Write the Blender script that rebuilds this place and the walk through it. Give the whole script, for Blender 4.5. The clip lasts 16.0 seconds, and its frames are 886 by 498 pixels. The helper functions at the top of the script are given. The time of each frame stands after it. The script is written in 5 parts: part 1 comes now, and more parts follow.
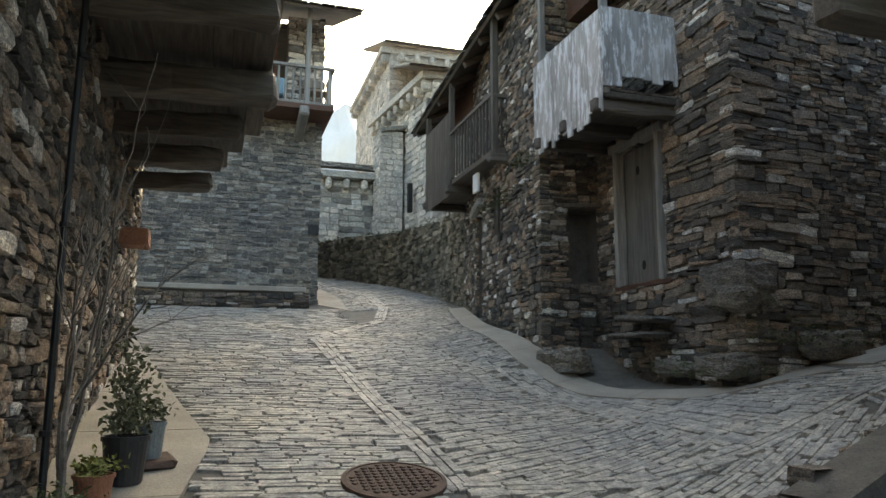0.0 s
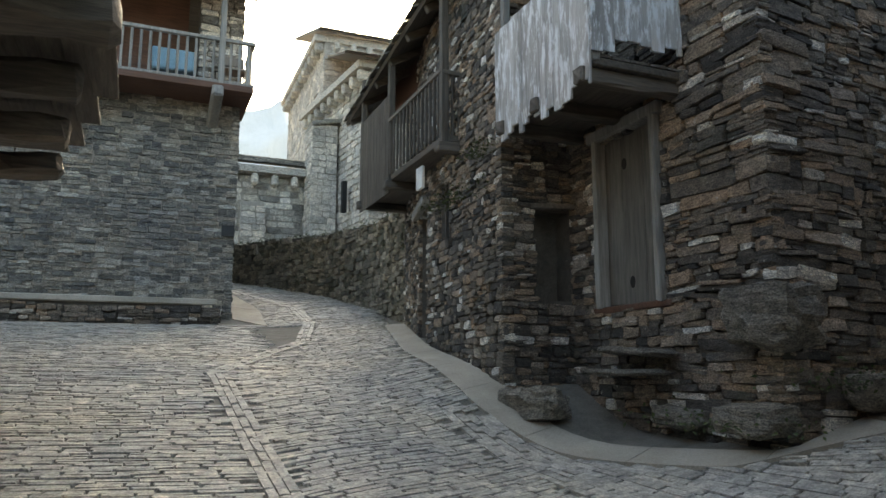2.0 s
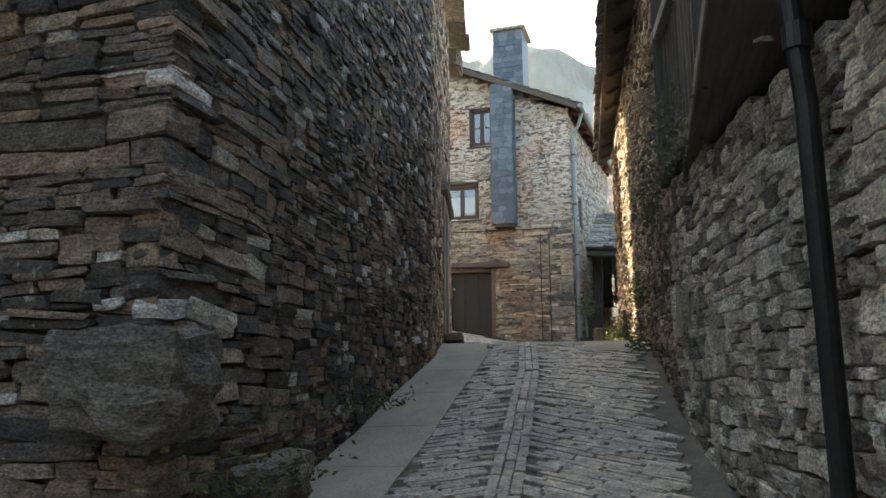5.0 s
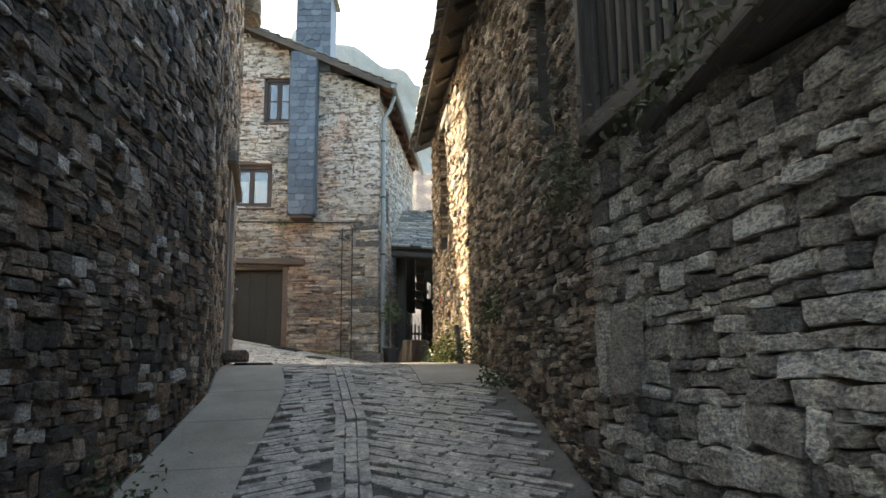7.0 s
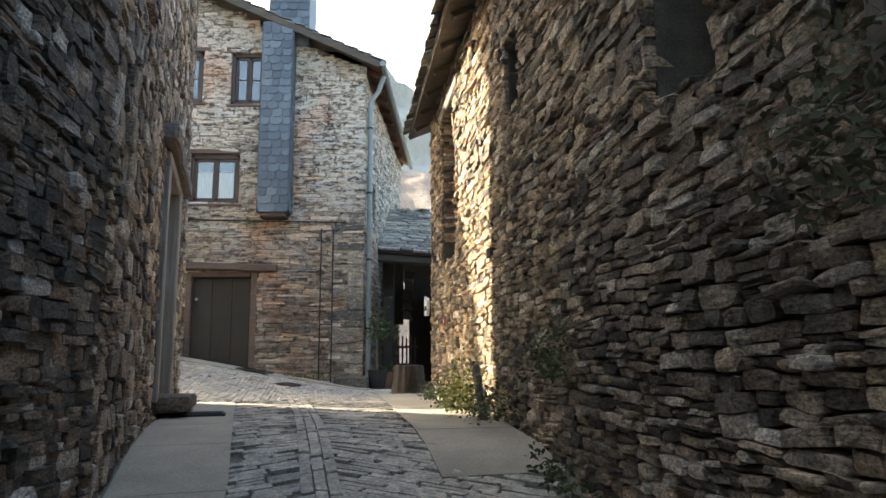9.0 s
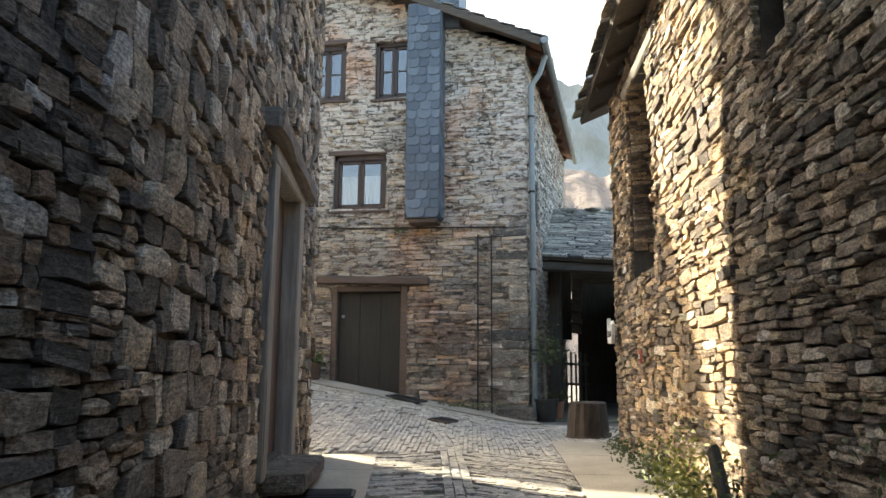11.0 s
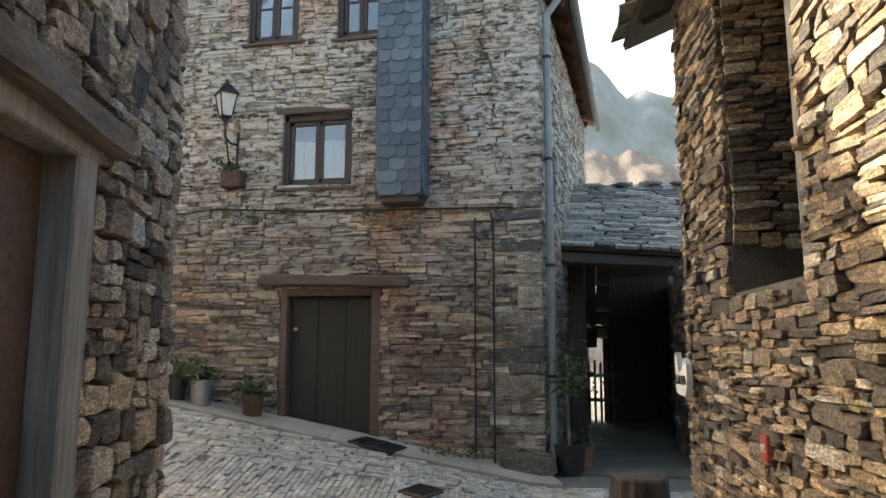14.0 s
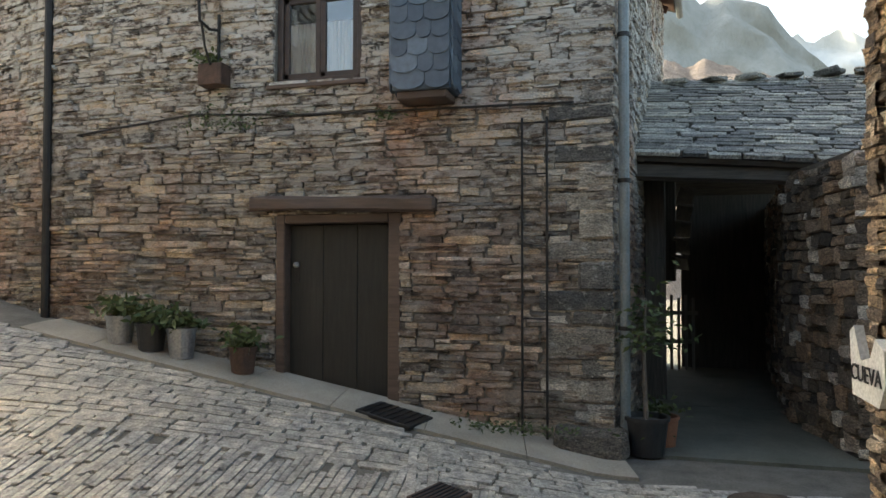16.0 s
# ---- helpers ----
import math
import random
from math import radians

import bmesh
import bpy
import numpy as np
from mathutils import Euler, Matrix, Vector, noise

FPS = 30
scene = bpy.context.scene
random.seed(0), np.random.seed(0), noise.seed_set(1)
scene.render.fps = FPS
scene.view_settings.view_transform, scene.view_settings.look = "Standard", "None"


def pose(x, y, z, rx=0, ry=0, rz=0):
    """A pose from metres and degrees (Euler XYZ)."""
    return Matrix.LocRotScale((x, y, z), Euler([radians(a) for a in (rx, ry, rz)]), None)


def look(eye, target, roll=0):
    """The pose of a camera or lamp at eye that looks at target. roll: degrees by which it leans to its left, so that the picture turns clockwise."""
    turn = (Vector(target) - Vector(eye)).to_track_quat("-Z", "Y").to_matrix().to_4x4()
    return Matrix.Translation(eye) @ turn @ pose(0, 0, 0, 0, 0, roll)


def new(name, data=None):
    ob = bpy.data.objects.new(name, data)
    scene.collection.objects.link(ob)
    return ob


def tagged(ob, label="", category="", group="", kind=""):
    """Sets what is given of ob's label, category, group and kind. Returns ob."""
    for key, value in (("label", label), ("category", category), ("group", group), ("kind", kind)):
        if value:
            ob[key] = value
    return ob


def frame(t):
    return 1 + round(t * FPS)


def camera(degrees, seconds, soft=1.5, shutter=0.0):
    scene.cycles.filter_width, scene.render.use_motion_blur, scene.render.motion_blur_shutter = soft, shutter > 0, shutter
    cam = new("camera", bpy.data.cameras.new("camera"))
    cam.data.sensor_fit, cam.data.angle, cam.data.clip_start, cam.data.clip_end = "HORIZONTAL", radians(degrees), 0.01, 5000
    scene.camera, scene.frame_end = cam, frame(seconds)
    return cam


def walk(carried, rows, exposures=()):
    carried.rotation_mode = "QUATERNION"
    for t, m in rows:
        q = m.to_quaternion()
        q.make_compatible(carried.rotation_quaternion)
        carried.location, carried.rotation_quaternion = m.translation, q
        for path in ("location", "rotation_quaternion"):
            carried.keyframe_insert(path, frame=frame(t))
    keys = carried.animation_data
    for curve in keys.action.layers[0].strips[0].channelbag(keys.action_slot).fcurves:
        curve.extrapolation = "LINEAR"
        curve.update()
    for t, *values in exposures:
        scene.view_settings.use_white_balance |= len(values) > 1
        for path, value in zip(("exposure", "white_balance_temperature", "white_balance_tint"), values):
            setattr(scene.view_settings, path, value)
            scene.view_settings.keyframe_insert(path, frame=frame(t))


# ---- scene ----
cam = camera(63.1, 16.0)
METRES, EYE, TILT, LEAN, TURN = 18.0, 1.6, 0.0, 0.0, -17.5
ROWS = [
    (0.0, 0.0, 0.0, 0.0, -0.04, 9.18, -0.26),
    (0.5, -0.003, 0.0315, 0.0067, -0.87, 9.2, -0.23),
    (1.0, -0.0052, 0.0623, 0.013, -1.58, 9.22, -0.24),
    (1.5, -0.004, 0.0913, 0.0183, -2.46, 9.25, -0.2),
    (2.0, -0.0006, 0.1192, 0.0249, -5.12, 9.3, 0.01),
    (2.5, 0.0018, 0.1453, 0.0305, -9.18, 9.37, 0.15),
    (3.0, 0.0069, 0.1708, 0.0336, -14.56, 9.49, 0.15),
    (3.5, 0.0144, 0.1948, 0.0386, -23.21, 9.6, 0.13),
    (4.0, 0.0246, 0.2172, 0.0446, -33.78, 9.71, 0.13),
    (4.5, 0.0418, 0.2392, 0.0458, -45.61, 9.74, 0.21),
    (5.0, 0.0651, 0.2632, 0.0505, -56.02, 9.73, 0.33),
    (7.5, 0.2135, 0.3601, 0.079, -74.41, 9.42, 0.46),
    (8.0, 0.2437, 0.3746, 0.0865, -75.27, 9.39, 0.36),
    (10.5, 0.3825, 0.4341, 0.1213, -67.6, 9.38, -0.35),
    (11.0, 0.4062, 0.4465, 0.1278, -62.32, 9.4, -0.43),
    (11.5, 0.4326, 0.4578, 0.1346, -60.62, 9.39, -0.31),
    (12.0, 0.4599, 0.4698, 0.1392, -60.66, 9.45, -0.18),
    (12.5, 0.4899, 0.4799, 0.1447, -60.84, 9.44, -0.13),
    (13.0, 0.5203, 0.4885, 0.1531, -61.1, 8.81, -0.04),
    (13.5, 0.5492, 0.5024, 0.1598, -61.29, 8.42, -0.09),
    (14.0, 0.5781, 0.5162, 0.1629, -61.47, 8.03, -0.12),
    (14.5, 0.6059, 0.5295, 0.1668, -61.61, 6.98, -0.12),
    (15.0, 0.6348, 0.5418, 0.1711, -61.68, 5.11, -0.1),
    (15.5, 0.6651, 0.5519, 0.1749, -61.21, 3.09, -0.02),
    (16.0, 0.6935, 0.5635, 0.1755, -56.58, 1.73, -0.12),
]
walk(cam, [(t, pose(0, 0, EYE, TILT, LEAN, TURN) @ pose(METRES * x, METRES * y, METRES * z, 90 + pitch, roll, yaw)) for t, x, y, z, yaw, pitch, roll in ROWS], [(0, 2.5, 7750, 1), (3, 2.5, 7750, 1), (6, 2.72, 7400, 1), (10.5, 2.6, 7000, 2), (13, 2.3, 7000, 2), (16, 2.1, 7250, 1)])

# ---- world, sun, light ----
SUN_AZ, SUN_EL = math.atan2(0.83, 0.56), radians(27)
world = bpy.data.worlds.new("world")
scene.world = world
world.use_nodes = True
wn = world.node_tree
sky = wn.nodes.new("ShaderNodeTexSky")
sky.sky_type, sky.sun_disc = "NISHITA", False
sky.sun_elevation, sky.sun_rotation = SUN_EL, math.pi / 2 - SUN_AZ
sky.air_density, sky.dust_density, sky.altitude = 1.0, 9.0, 600
wn.nodes["Background"].inputs[1].default_value = 0.15
wn.links.new(sky.outputs[0], wn.nodes["Background"].inputs[0])
sun = new("sun", bpy.data.lights.new("sun", "SUN"))
sun.data.energy, sun.data.angle, sun.data.color = 3.3, radians(0.6), (1.0, 0.88, 0.73)
sun.matrix_world = look((math.cos(SUN_AZ) * 40, math.sin(SUN_AZ) * 40, 40 * math.tan(SUN_EL)), (0, 0, 0))

# ---- materials ----


class Nodes:
    """A short way to write node trees."""

    def __init__(self, name):
        self.m = bpy.data.materials.new(name)
        self.m.use_nodes = True
        self.t = self.m.node_tree
        self.b = self.t.nodes["Principled BSDF"]

    def add(self, kind, **inputs):
        n = self.t.nodes.new(kind)
        for key, value in inputs.items():
            self.put(n, key.replace("_", " "), value)
        return n

    def put(self, n, key, value):
        s = n.inputs[int(key) if key.isdigit() else key]
        if isinstance(value, bpy.types.NodeSocket):
            self.t.links.new(value, s)
        else:
            s.default_value = value

    def noise(self, scale, detail=5.0, vec=None, rough=0.6):
        n = self.add("ShaderNodeTexNoise", Scale=scale, Detail=detail, Roughness=rough)
        self.put(n, "Vector", vec if vec else self.place())
        return n.outputs["Fac"]

    def place(self, sx=1.0, sy=1.0, sz=1.0):
        g = self.add("ShaderNodeNewGeometry").outputs["Position"]
        if (sx, sy, sz) == (1, 1, 1):
            return g
        v = self.add("ShaderNodeVectorMath")
        v.operation = "MULTIPLY"
        self.put(v, "0", g)
        self.put(v, "1", (sx, sy, sz))
        return v.outputs[0]

    def ramp(self, fac, stops):
        r = self.add("ShaderNodeValToRGB", Fac=fac)
        e = r.color_ramp.elements
        while len(e) < len(stops):
            e.new(0.5)
        for el, (p, c) in zip(e, stops):
            el.position, el.color = p, (*c, 1)
        return r.outputs[0]

    def math(self, op, a, b):
        n = self.add("ShaderNodeMath")
        n.operation = op
        self.put(n, "0", a)
        self.put(n, "1", b)
        return n.outputs[0]

    def mix(self, fac, a, b, mode="MIX"):
        n = self.add("ShaderNodeMix")
        n.data_type, n.blend_type = "RGBA", mode
        self.put(n, "0", fac)
        self.put(n, "6", a if isinstance(a, bpy.types.NodeSocket) else (*a, 1))
        self.put(n, "7", b if isinstance(b, bpy.types.NodeSocket) else (*b, 1))
        return n.outputs[2]

    def each(self):
        """A number of its own for every piece, joined or not."""
        o = self.add("ShaderNodeObjectInfo").outputs["Random"]
        i = self.add("ShaderNodeNewGeometry").outputs["Random Per Island"]
        return self.math("FRACT", self.math("ADD", o, i), 0.0)

    def finish(self, colour, rough, height=None, strength=0.5, dist=0.02, metal=0.0):
        self.put(self.b, "Base Color", colour if isinstance(colour, bpy.types.NodeSocket) else (*colour, 1))
        self.put(self.b, "Roughness", rough)
        self.put(self.b, "Metallic", metal)
        if height:
            self.put(self.b, "Normal", self.add("ShaderNodeBump", Height=height, Strength=strength, Distance=dist).outputs[0])
        return self.m


def stone_mat(name, stops, spots=(0.5, 0.48, 0.42), spot_at=0.66, moss=0.0, flat=1.0, strength=0.8, rough=0.85, smear=0.0, grit=1.0):
    """Split stone: a tone for each piece, layered grain, lichen and stains."""
    n = Nodes(name)
    tone = n.ramp(n.each(), stops)
    patch = n.noise(7, 6, n.place(1, 1, 1.8 * flat), 0.65)
    speck = n.noise(46, 5, n.place(1, 1, 1.7 * flat), 0.7)
    layers = n.noise(11, 6, n.place(1, 1, 5 * flat), 0.7)
    col = n.mix(1.0, tone, n.ramp(patch, [(0.32, (0.62, 0.62, 0.63)), (0.66, (1.32, 1.3, 1.26))]), "MULTIPLY")
    col = n.mix(1.0, col, n.ramp(n.noise(0.7, 3), [(0.3, (0.76, 0.78, 0.82)), (0.7, (1.2, 1.14, 1.04))]), "MULTIPLY")
    col = n.mix(1.0, col, n.ramp(speck, [(0.36, (1 - .62 * grit, 1 - .62 * grit, 1 - .61 * grit)), (0.62, (1 + .58 * grit, 1 + .56 * grit, 1 + .52 * grit))]), "MULTIPLY")
    lichen = n.ramp(n.noise(13, 7), [(spot_at - .02, (0, 0, 0)), (spot_at + 0.03, (0.7, 0.7, 0.7))])
    col = n.mix(lichen, col, spots)
    if moss:
        col = n.mix(n.ramp(n.noise(2.3, 6), [(0.56, (0, 0, 0)), (0.7, (moss, moss, moss))]), col, (0.045, 0.055, 0.02))
    col = n.mix(1.0, col, n.ramp(layers, [(0.34, (0.6, 0.6, 0.61)), (0.6, (1.25, 1.24, 1.22))]), "MULTIPLY")
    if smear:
        # Pale patches: quarter strength below z 5.2, full above z 7.6
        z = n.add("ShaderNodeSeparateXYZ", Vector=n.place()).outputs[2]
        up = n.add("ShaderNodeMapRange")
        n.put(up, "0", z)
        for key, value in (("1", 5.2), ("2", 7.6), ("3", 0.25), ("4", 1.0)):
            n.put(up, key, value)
        pale_by_height = n.math("MULTIPLY", up.outputs[0], n.ramp(n.noise(6, 8, n.place(1, 1, 2.4), 0.75), [(0.44, (0, 0, 0)), (0.53, (smear, smear, smear))]))
        col = n.mix(pale_by_height, col, (0.68, 0.655, 0.6))
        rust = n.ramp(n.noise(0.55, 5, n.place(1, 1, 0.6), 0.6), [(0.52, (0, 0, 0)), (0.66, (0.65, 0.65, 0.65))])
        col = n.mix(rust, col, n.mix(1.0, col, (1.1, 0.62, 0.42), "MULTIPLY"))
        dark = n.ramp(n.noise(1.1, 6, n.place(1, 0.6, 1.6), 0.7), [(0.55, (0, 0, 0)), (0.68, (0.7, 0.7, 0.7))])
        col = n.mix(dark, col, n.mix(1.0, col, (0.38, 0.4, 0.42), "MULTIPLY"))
    high = n.math("ADD", n.math("ADD", n.math("MULTIPLY", patch, 0.6), n.math("MULTIPLY", layers, 0.8)), n.math("MULTIPLY", speck, 0.45))
    return n.finish(col, rough, high, strength, 0.045)


def mottled(name, a, b, scale=3.0, fine=40.0, rough=0.8, strength=0.3, metal=0.0, stretch=(1, 1, 1), third=None):
    n = Nodes(name)
    v = n.place(*stretch)
    big, small = n.noise(scale, 6, v, 0.65), n.noise(fine, 4, v)
    stops = [(0.3, a), (0.7, b)] + ([(0.85, third)] if third else [])
    col = n.mix(1.0, n.ramp(big, stops), n.ramp(small, [(0.25, (0.7, 0.7, 0.7)), (0.75, (1.25, 1.25, 1.25))]), "MULTIPLY")
    return n.finish(col, rough, n.math("ADD", big, small), strength, 0.01, metal)


def wood_mat(name, dark, light, along="z", rough=0.75, strength=0.5, peel=None):
    n = Nodes(name)
    s = {"x": (1.2, 16, 16), "y": (16, 1.2, 16), "z": (16, 16, 1.2)}[along]
    big, fine = n.noise(1.6, 6, n.place(*s), 0.7), n.noise(7, 4, n.place(*s))
    col = n.ramp(big, [(0.3, dark), (0.7, light)])
    col = n.mix(1.0, col, n.ramp(n.each(), [(0, (0.75, 0.75, 0.75)), (1, (1.2, 1.2, 1.2))]), "MULTIPLY")
    col = n.mix(1.0, col, n.ramp(n.noise(1.3), [(0.3, (0.8, 0.8, 0.8)), (0.7, (1.15, 1.15, 1.15))]), "MULTIPLY")
    if peel:
        col = n.mix(n.ramp(n.noise(2.2, 8, n.place(*[min(v, 5) for v in s]), 0.75), [(0.5, (0, 0, 0)), (0.58, (1, 1, 1))]), col, peel)
    return n.finish(col, rough, n.math("ADD", big, fine), strength, 0.008)


SLATE = stone_mat("slate_rubble", [(0, (.05, .049, .049)), (.35, (.135, .122, .11)), (.62, (.225, .188, .155)), (.82, (.3, .22, .16)), (.9, (.34, .31, .28)), (.94, (.56, .55, .53)), (1, (.66, .66, .65))], moss=0.35)
SLATE_WARM = stone_mat("brown_rubble", [(0, (.085, .078, .073)), (.3, (.225, .188, .156)), (.6, (.39, .315, .25)), (.82, (.48, .4, .3)), (1, (.6, .57, .53))], spots=(.42, .37, .28), moss=0.15)
OCHRE = stone_mat("ochre_rubble", [(0, (.075, .064, .06)), (.3, (.2, .16, .13)), (.6, (.35, .268, .195)), (.85, (.5, .37, .24)), (1, (.6, .56, .5))], spots=(.5, .45, .36))
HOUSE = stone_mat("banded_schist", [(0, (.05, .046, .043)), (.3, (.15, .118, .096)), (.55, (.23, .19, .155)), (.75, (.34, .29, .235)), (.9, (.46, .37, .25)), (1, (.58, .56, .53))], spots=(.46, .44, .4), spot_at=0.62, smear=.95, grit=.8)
GREY = stone_mat("grey_rubble", [(0, (.15, .147, .142)), (.4, (.4, .375, .335)), (.7, (.58, .56, .51)), (1, (.7, .69, .67))], spots=(.4, .39, .36), spot_at=.62)
BEND = stone_mat("blue_grey_rubble", [(0, (0.0985, 0.102, 0.104)), (0.5, (0.219, 0.213, 0.201)), (0.8, (0.306, 0.288, 0.256)), (1, (0.416, 0.415, 0.403))], spots=(.4, .39, .36), spot_at=.62)
PALE = stone_mat("pale_ashlar", [(0, (0.33, 0.319, 0.297)), (0.5, (0.462, 0.44, 0.407)), (1, (0.605, 0.572, 0.528))], spots=(.6, .58, .54), strength=.4)
MOSSY = stone_mat("mossy_wall_stone", [(0, (0.095, 0.095, 0.0798)), (0.5, (0.209, 0.19, 0.152)), (1, (0.38, 0.342, 0.285))], moss=0.8)
SETT = stone_mat("slate_sett", [(0, (.31, .31, .295)), (.5, (.355, .347, .324)), (1, (.405, .4, .385))], spots=(.42, .41, .385), spot_at=.68, flat=.5, strength=.3, rough=.6, grit=.55)
SLATE_BLOCK = stone_mat("grey_boulder_stone", [(0, (.15, .145, .135)), (1, (.25, .235, .21))], spots=(.3, .29, .26), moss=.3, strength=1.0)
MORTAR = mottled("dark_mortar", (.07, .064, .056), (.15, .135, .115), 6, 60, .95, .8)
MORTAR_MID = mottled("grey_mortar", (.15, .14, .12), (.28, .26, .23), 6, 60, .95, .8)
MORTAR_PALE = mottled("pale_mortar", (.24, .22, .19), (.42, .38, .33), 6, 60, .95, .8)
SOIL = mottled("earth_joint", (.1, .094, .08), (.19, .178, .155), 4, 50, .95, .6)
# Mossy concrete, its tone darkened for the dim covered passage
DIM_FLOOR = mottled("dim_mossy_concrete", (.09, .095, .075), (.18, .18, .15), 1.4, 60, .7, .3)
CONCRETE = mottled("worn_concrete", (.26, .235, .19), (.45, .41, .345), 1.1, 70, .8, .25, third=(.36, .35, .29))
ns = Nodes("blue_slate")
SLATE_TILE = ns.finish(ns.mix(1.0, ns.ramp(ns.each(), [(0, (.06, .08, .105)), (.5, (.085, .112, .145)), (1, (.135, .17, .21))]), ns.ramp(ns.noise(14, 6), [(.3, (.8, .8, .8)), (.7, (1.2, 1.2, 1.2))]), "MULTIPLY"), .5, ns.noise(30, 5), .2, .01)
ROOF = stone_mat("roof_slate", [(0, (0.102, 0.102, 0.0977)), (0.5, (0.221, 0.214, 0.194)), (1, (0.425, 0.412, 0.366))], moss=.3, flat=.4, rough=.6)
OLD_WOOD = wood_mat("weathered_dark_wood", (.04, .034, .028), (.13, .11, .09))
OLD_WOOD_X = wood_mat("weathered_beam_wood", (.05, .043, .036), (.16, .135, .11), "x")
OLD_WOOD_Y = wood_mat("weathered_joist_wood", (.05, .043, .036), (.16, .135, .11), "y")
GREY_WOOD = wood_mat("silver_grey_wood", (.15, .143, .13), (.34, .325, .3))
WHITE_WOOD = wood_mat("peeling_white_boards", (.25, .245, .235), (.48, .47, .455), peel=(.68, .7, .72))
DOOR_WOOD = wood_mat("grey_plank_door", (.085, .08, .07), (.19, .175, .155))
DARK_DOOR = wood_mat("dark_brown_door", (.012, .0125, .011), (.028, .027, .023), rough=.7, strength=.3)
BROWN_WOOD = wood_mat("brown_stained_wood", (.055, .038, .03), (.125, .085, .066), "y", .6)
WIN_WOOD = mottled("brown_window_paint", (.04, .026, .02), (.07, .045, .035), 8, 60, .45, .15)
RED_WOOD = wood_mat("red_brown_planks", (.08, .04, .028), (.17, .085, .055), "x")
IRON = mottled("black_iron", (.012, .012, .013), (.03, .03, .03), 9, 80, .5, .2, .3)
ZINC = mottled("galvanised_zinc", (.3, .31, .32), (.45, .46, .47), 6, 40, .4, .15, .7)
GREY_PAINT = mottled("grey_painted_metal", (.16, .19, .2), (.24, .27, .28), 4, 50, .45, .1, .2)
TERRA = mottled("terracotta", (.24, .1, .06), (.36, .17, .1), 7, 60, .8, .2)
BLACK_PLASTIC = mottled("black_plastic", (.02, .021, .023), (.035, .036, .038), 8, 70, .45, .1)
RUST = mottled("rusty_plate", (.06, .04, .032), (.13, .08, .06), 9, 70, .75, .3, .3)
CURTAIN = mottled("white_curtain", (.62, .62, .6), (.78, .78, .76), 6, 40, .9, .2, stretch=(1, 9, .4))
WHITE = mottled("white_paint", (.6, .6, .58), (.78, .78, .76), 6, 60, .6, .15)
ORANGE = mottled("orange_sign_paint", (.75, .3, .03), (.85, .38, .05), 8, 60, .5, .05)
RED_PAINT = mottled("red_sign_paint", (.3, .035, .025), (.38, .05, .035), 8, 60, .5, .05)
BLUE_CLOTH = mottled("light_blue_cloth", (.25, .45, .6), (.35, .55, .7), 6, 60, .9, .2)
BARK = mottled("pale_bark", (.12, .1, .085), (.25, .22, .19), 12, 70, .9, .5)
STUMP = mottled("dark_stump_bark", (.035, .026, .02), (.1, .075, .055), 9, 60, .95, 1.0, stretch=(1, 1, .25))
LEAF = mottled("green_leaves", (.04, .065, .02), (.1, .13, .04), 11, 70, .6, .2)
LEAF_YELLOW = mottled("yellow_green_leaves", (.12, .14, .03), (.25, .26, .06), 11, 70, .6, .2)
LEAF_DRY = mottled("dry_twig_leaves", (.08, .09, .045), (.17, .165, .1), 11, 70, .8, .2)
# Near-black stands in for the unlit depth behind openings, panes and holes
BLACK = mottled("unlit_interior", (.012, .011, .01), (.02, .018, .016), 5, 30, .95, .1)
MOSS = mottled("moss", (.03, .04, .012), (.075, .08, .025), 14, 80, .95, .8)

GLASS = Nodes("window_glass").finish((.02, .025, .03), .03)
GLASS.node_tree.nodes["Principled BSDF"].inputs["Specular IOR Level"].default_value = 1.0
LAMP_GLASS = mottled("milky_lamp_glass", (.55, .55, .5), (.7, .7, .66), 5, 40, .3, .05)


# Distance haze is put into the colour: pale tones plus faint emission
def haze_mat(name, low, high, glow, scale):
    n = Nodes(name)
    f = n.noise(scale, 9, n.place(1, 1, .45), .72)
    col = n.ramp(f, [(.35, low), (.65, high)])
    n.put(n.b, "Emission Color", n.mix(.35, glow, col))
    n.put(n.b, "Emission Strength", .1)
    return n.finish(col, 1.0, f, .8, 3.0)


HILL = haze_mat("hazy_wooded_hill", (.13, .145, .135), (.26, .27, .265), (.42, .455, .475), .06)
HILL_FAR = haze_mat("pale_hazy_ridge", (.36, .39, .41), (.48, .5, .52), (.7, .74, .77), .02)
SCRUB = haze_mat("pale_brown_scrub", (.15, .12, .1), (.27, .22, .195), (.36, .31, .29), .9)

# ---- building blocks ----
WORLD_OF = {}


def thing(name, x, y, z, label, category, group="", kind=""):
    ob = new(name)
    ob.location = (x, y, z)
    ob.empty_display_size = .1
    WORLD_OF[ob] = Matrix.Translation((x, y, z))
    return tagged(ob, label, category, group, kind)


def under(ob, parent):
    ob.parent = parent
    ob.matrix_parent_inverse = WORLD_OF.get(parent, Matrix()).inverted()
    return ob


def part(name, bm, material, parent=None, label=""):
    """One mesh object, its vertices in world places, under a thing or a part."""
    if isinstance(bm, bpy.types.Mesh):
        me = bm
    else:
        me = bpy.data.meshes.new(name)
        bm.to_mesh(me)
        bm.free()
    me.materials.append(material)
    ob = new(name, me)
    if parent:
        under(ob, parent)
    return tagged(ob, label)


def poly(name, verts, faces):
    me = bpy.data.meshes.new(name)
    me.from_pydata([tuple(v) for v in verts], [], [tuple(f) for f in faces])
    me.update()
    return me


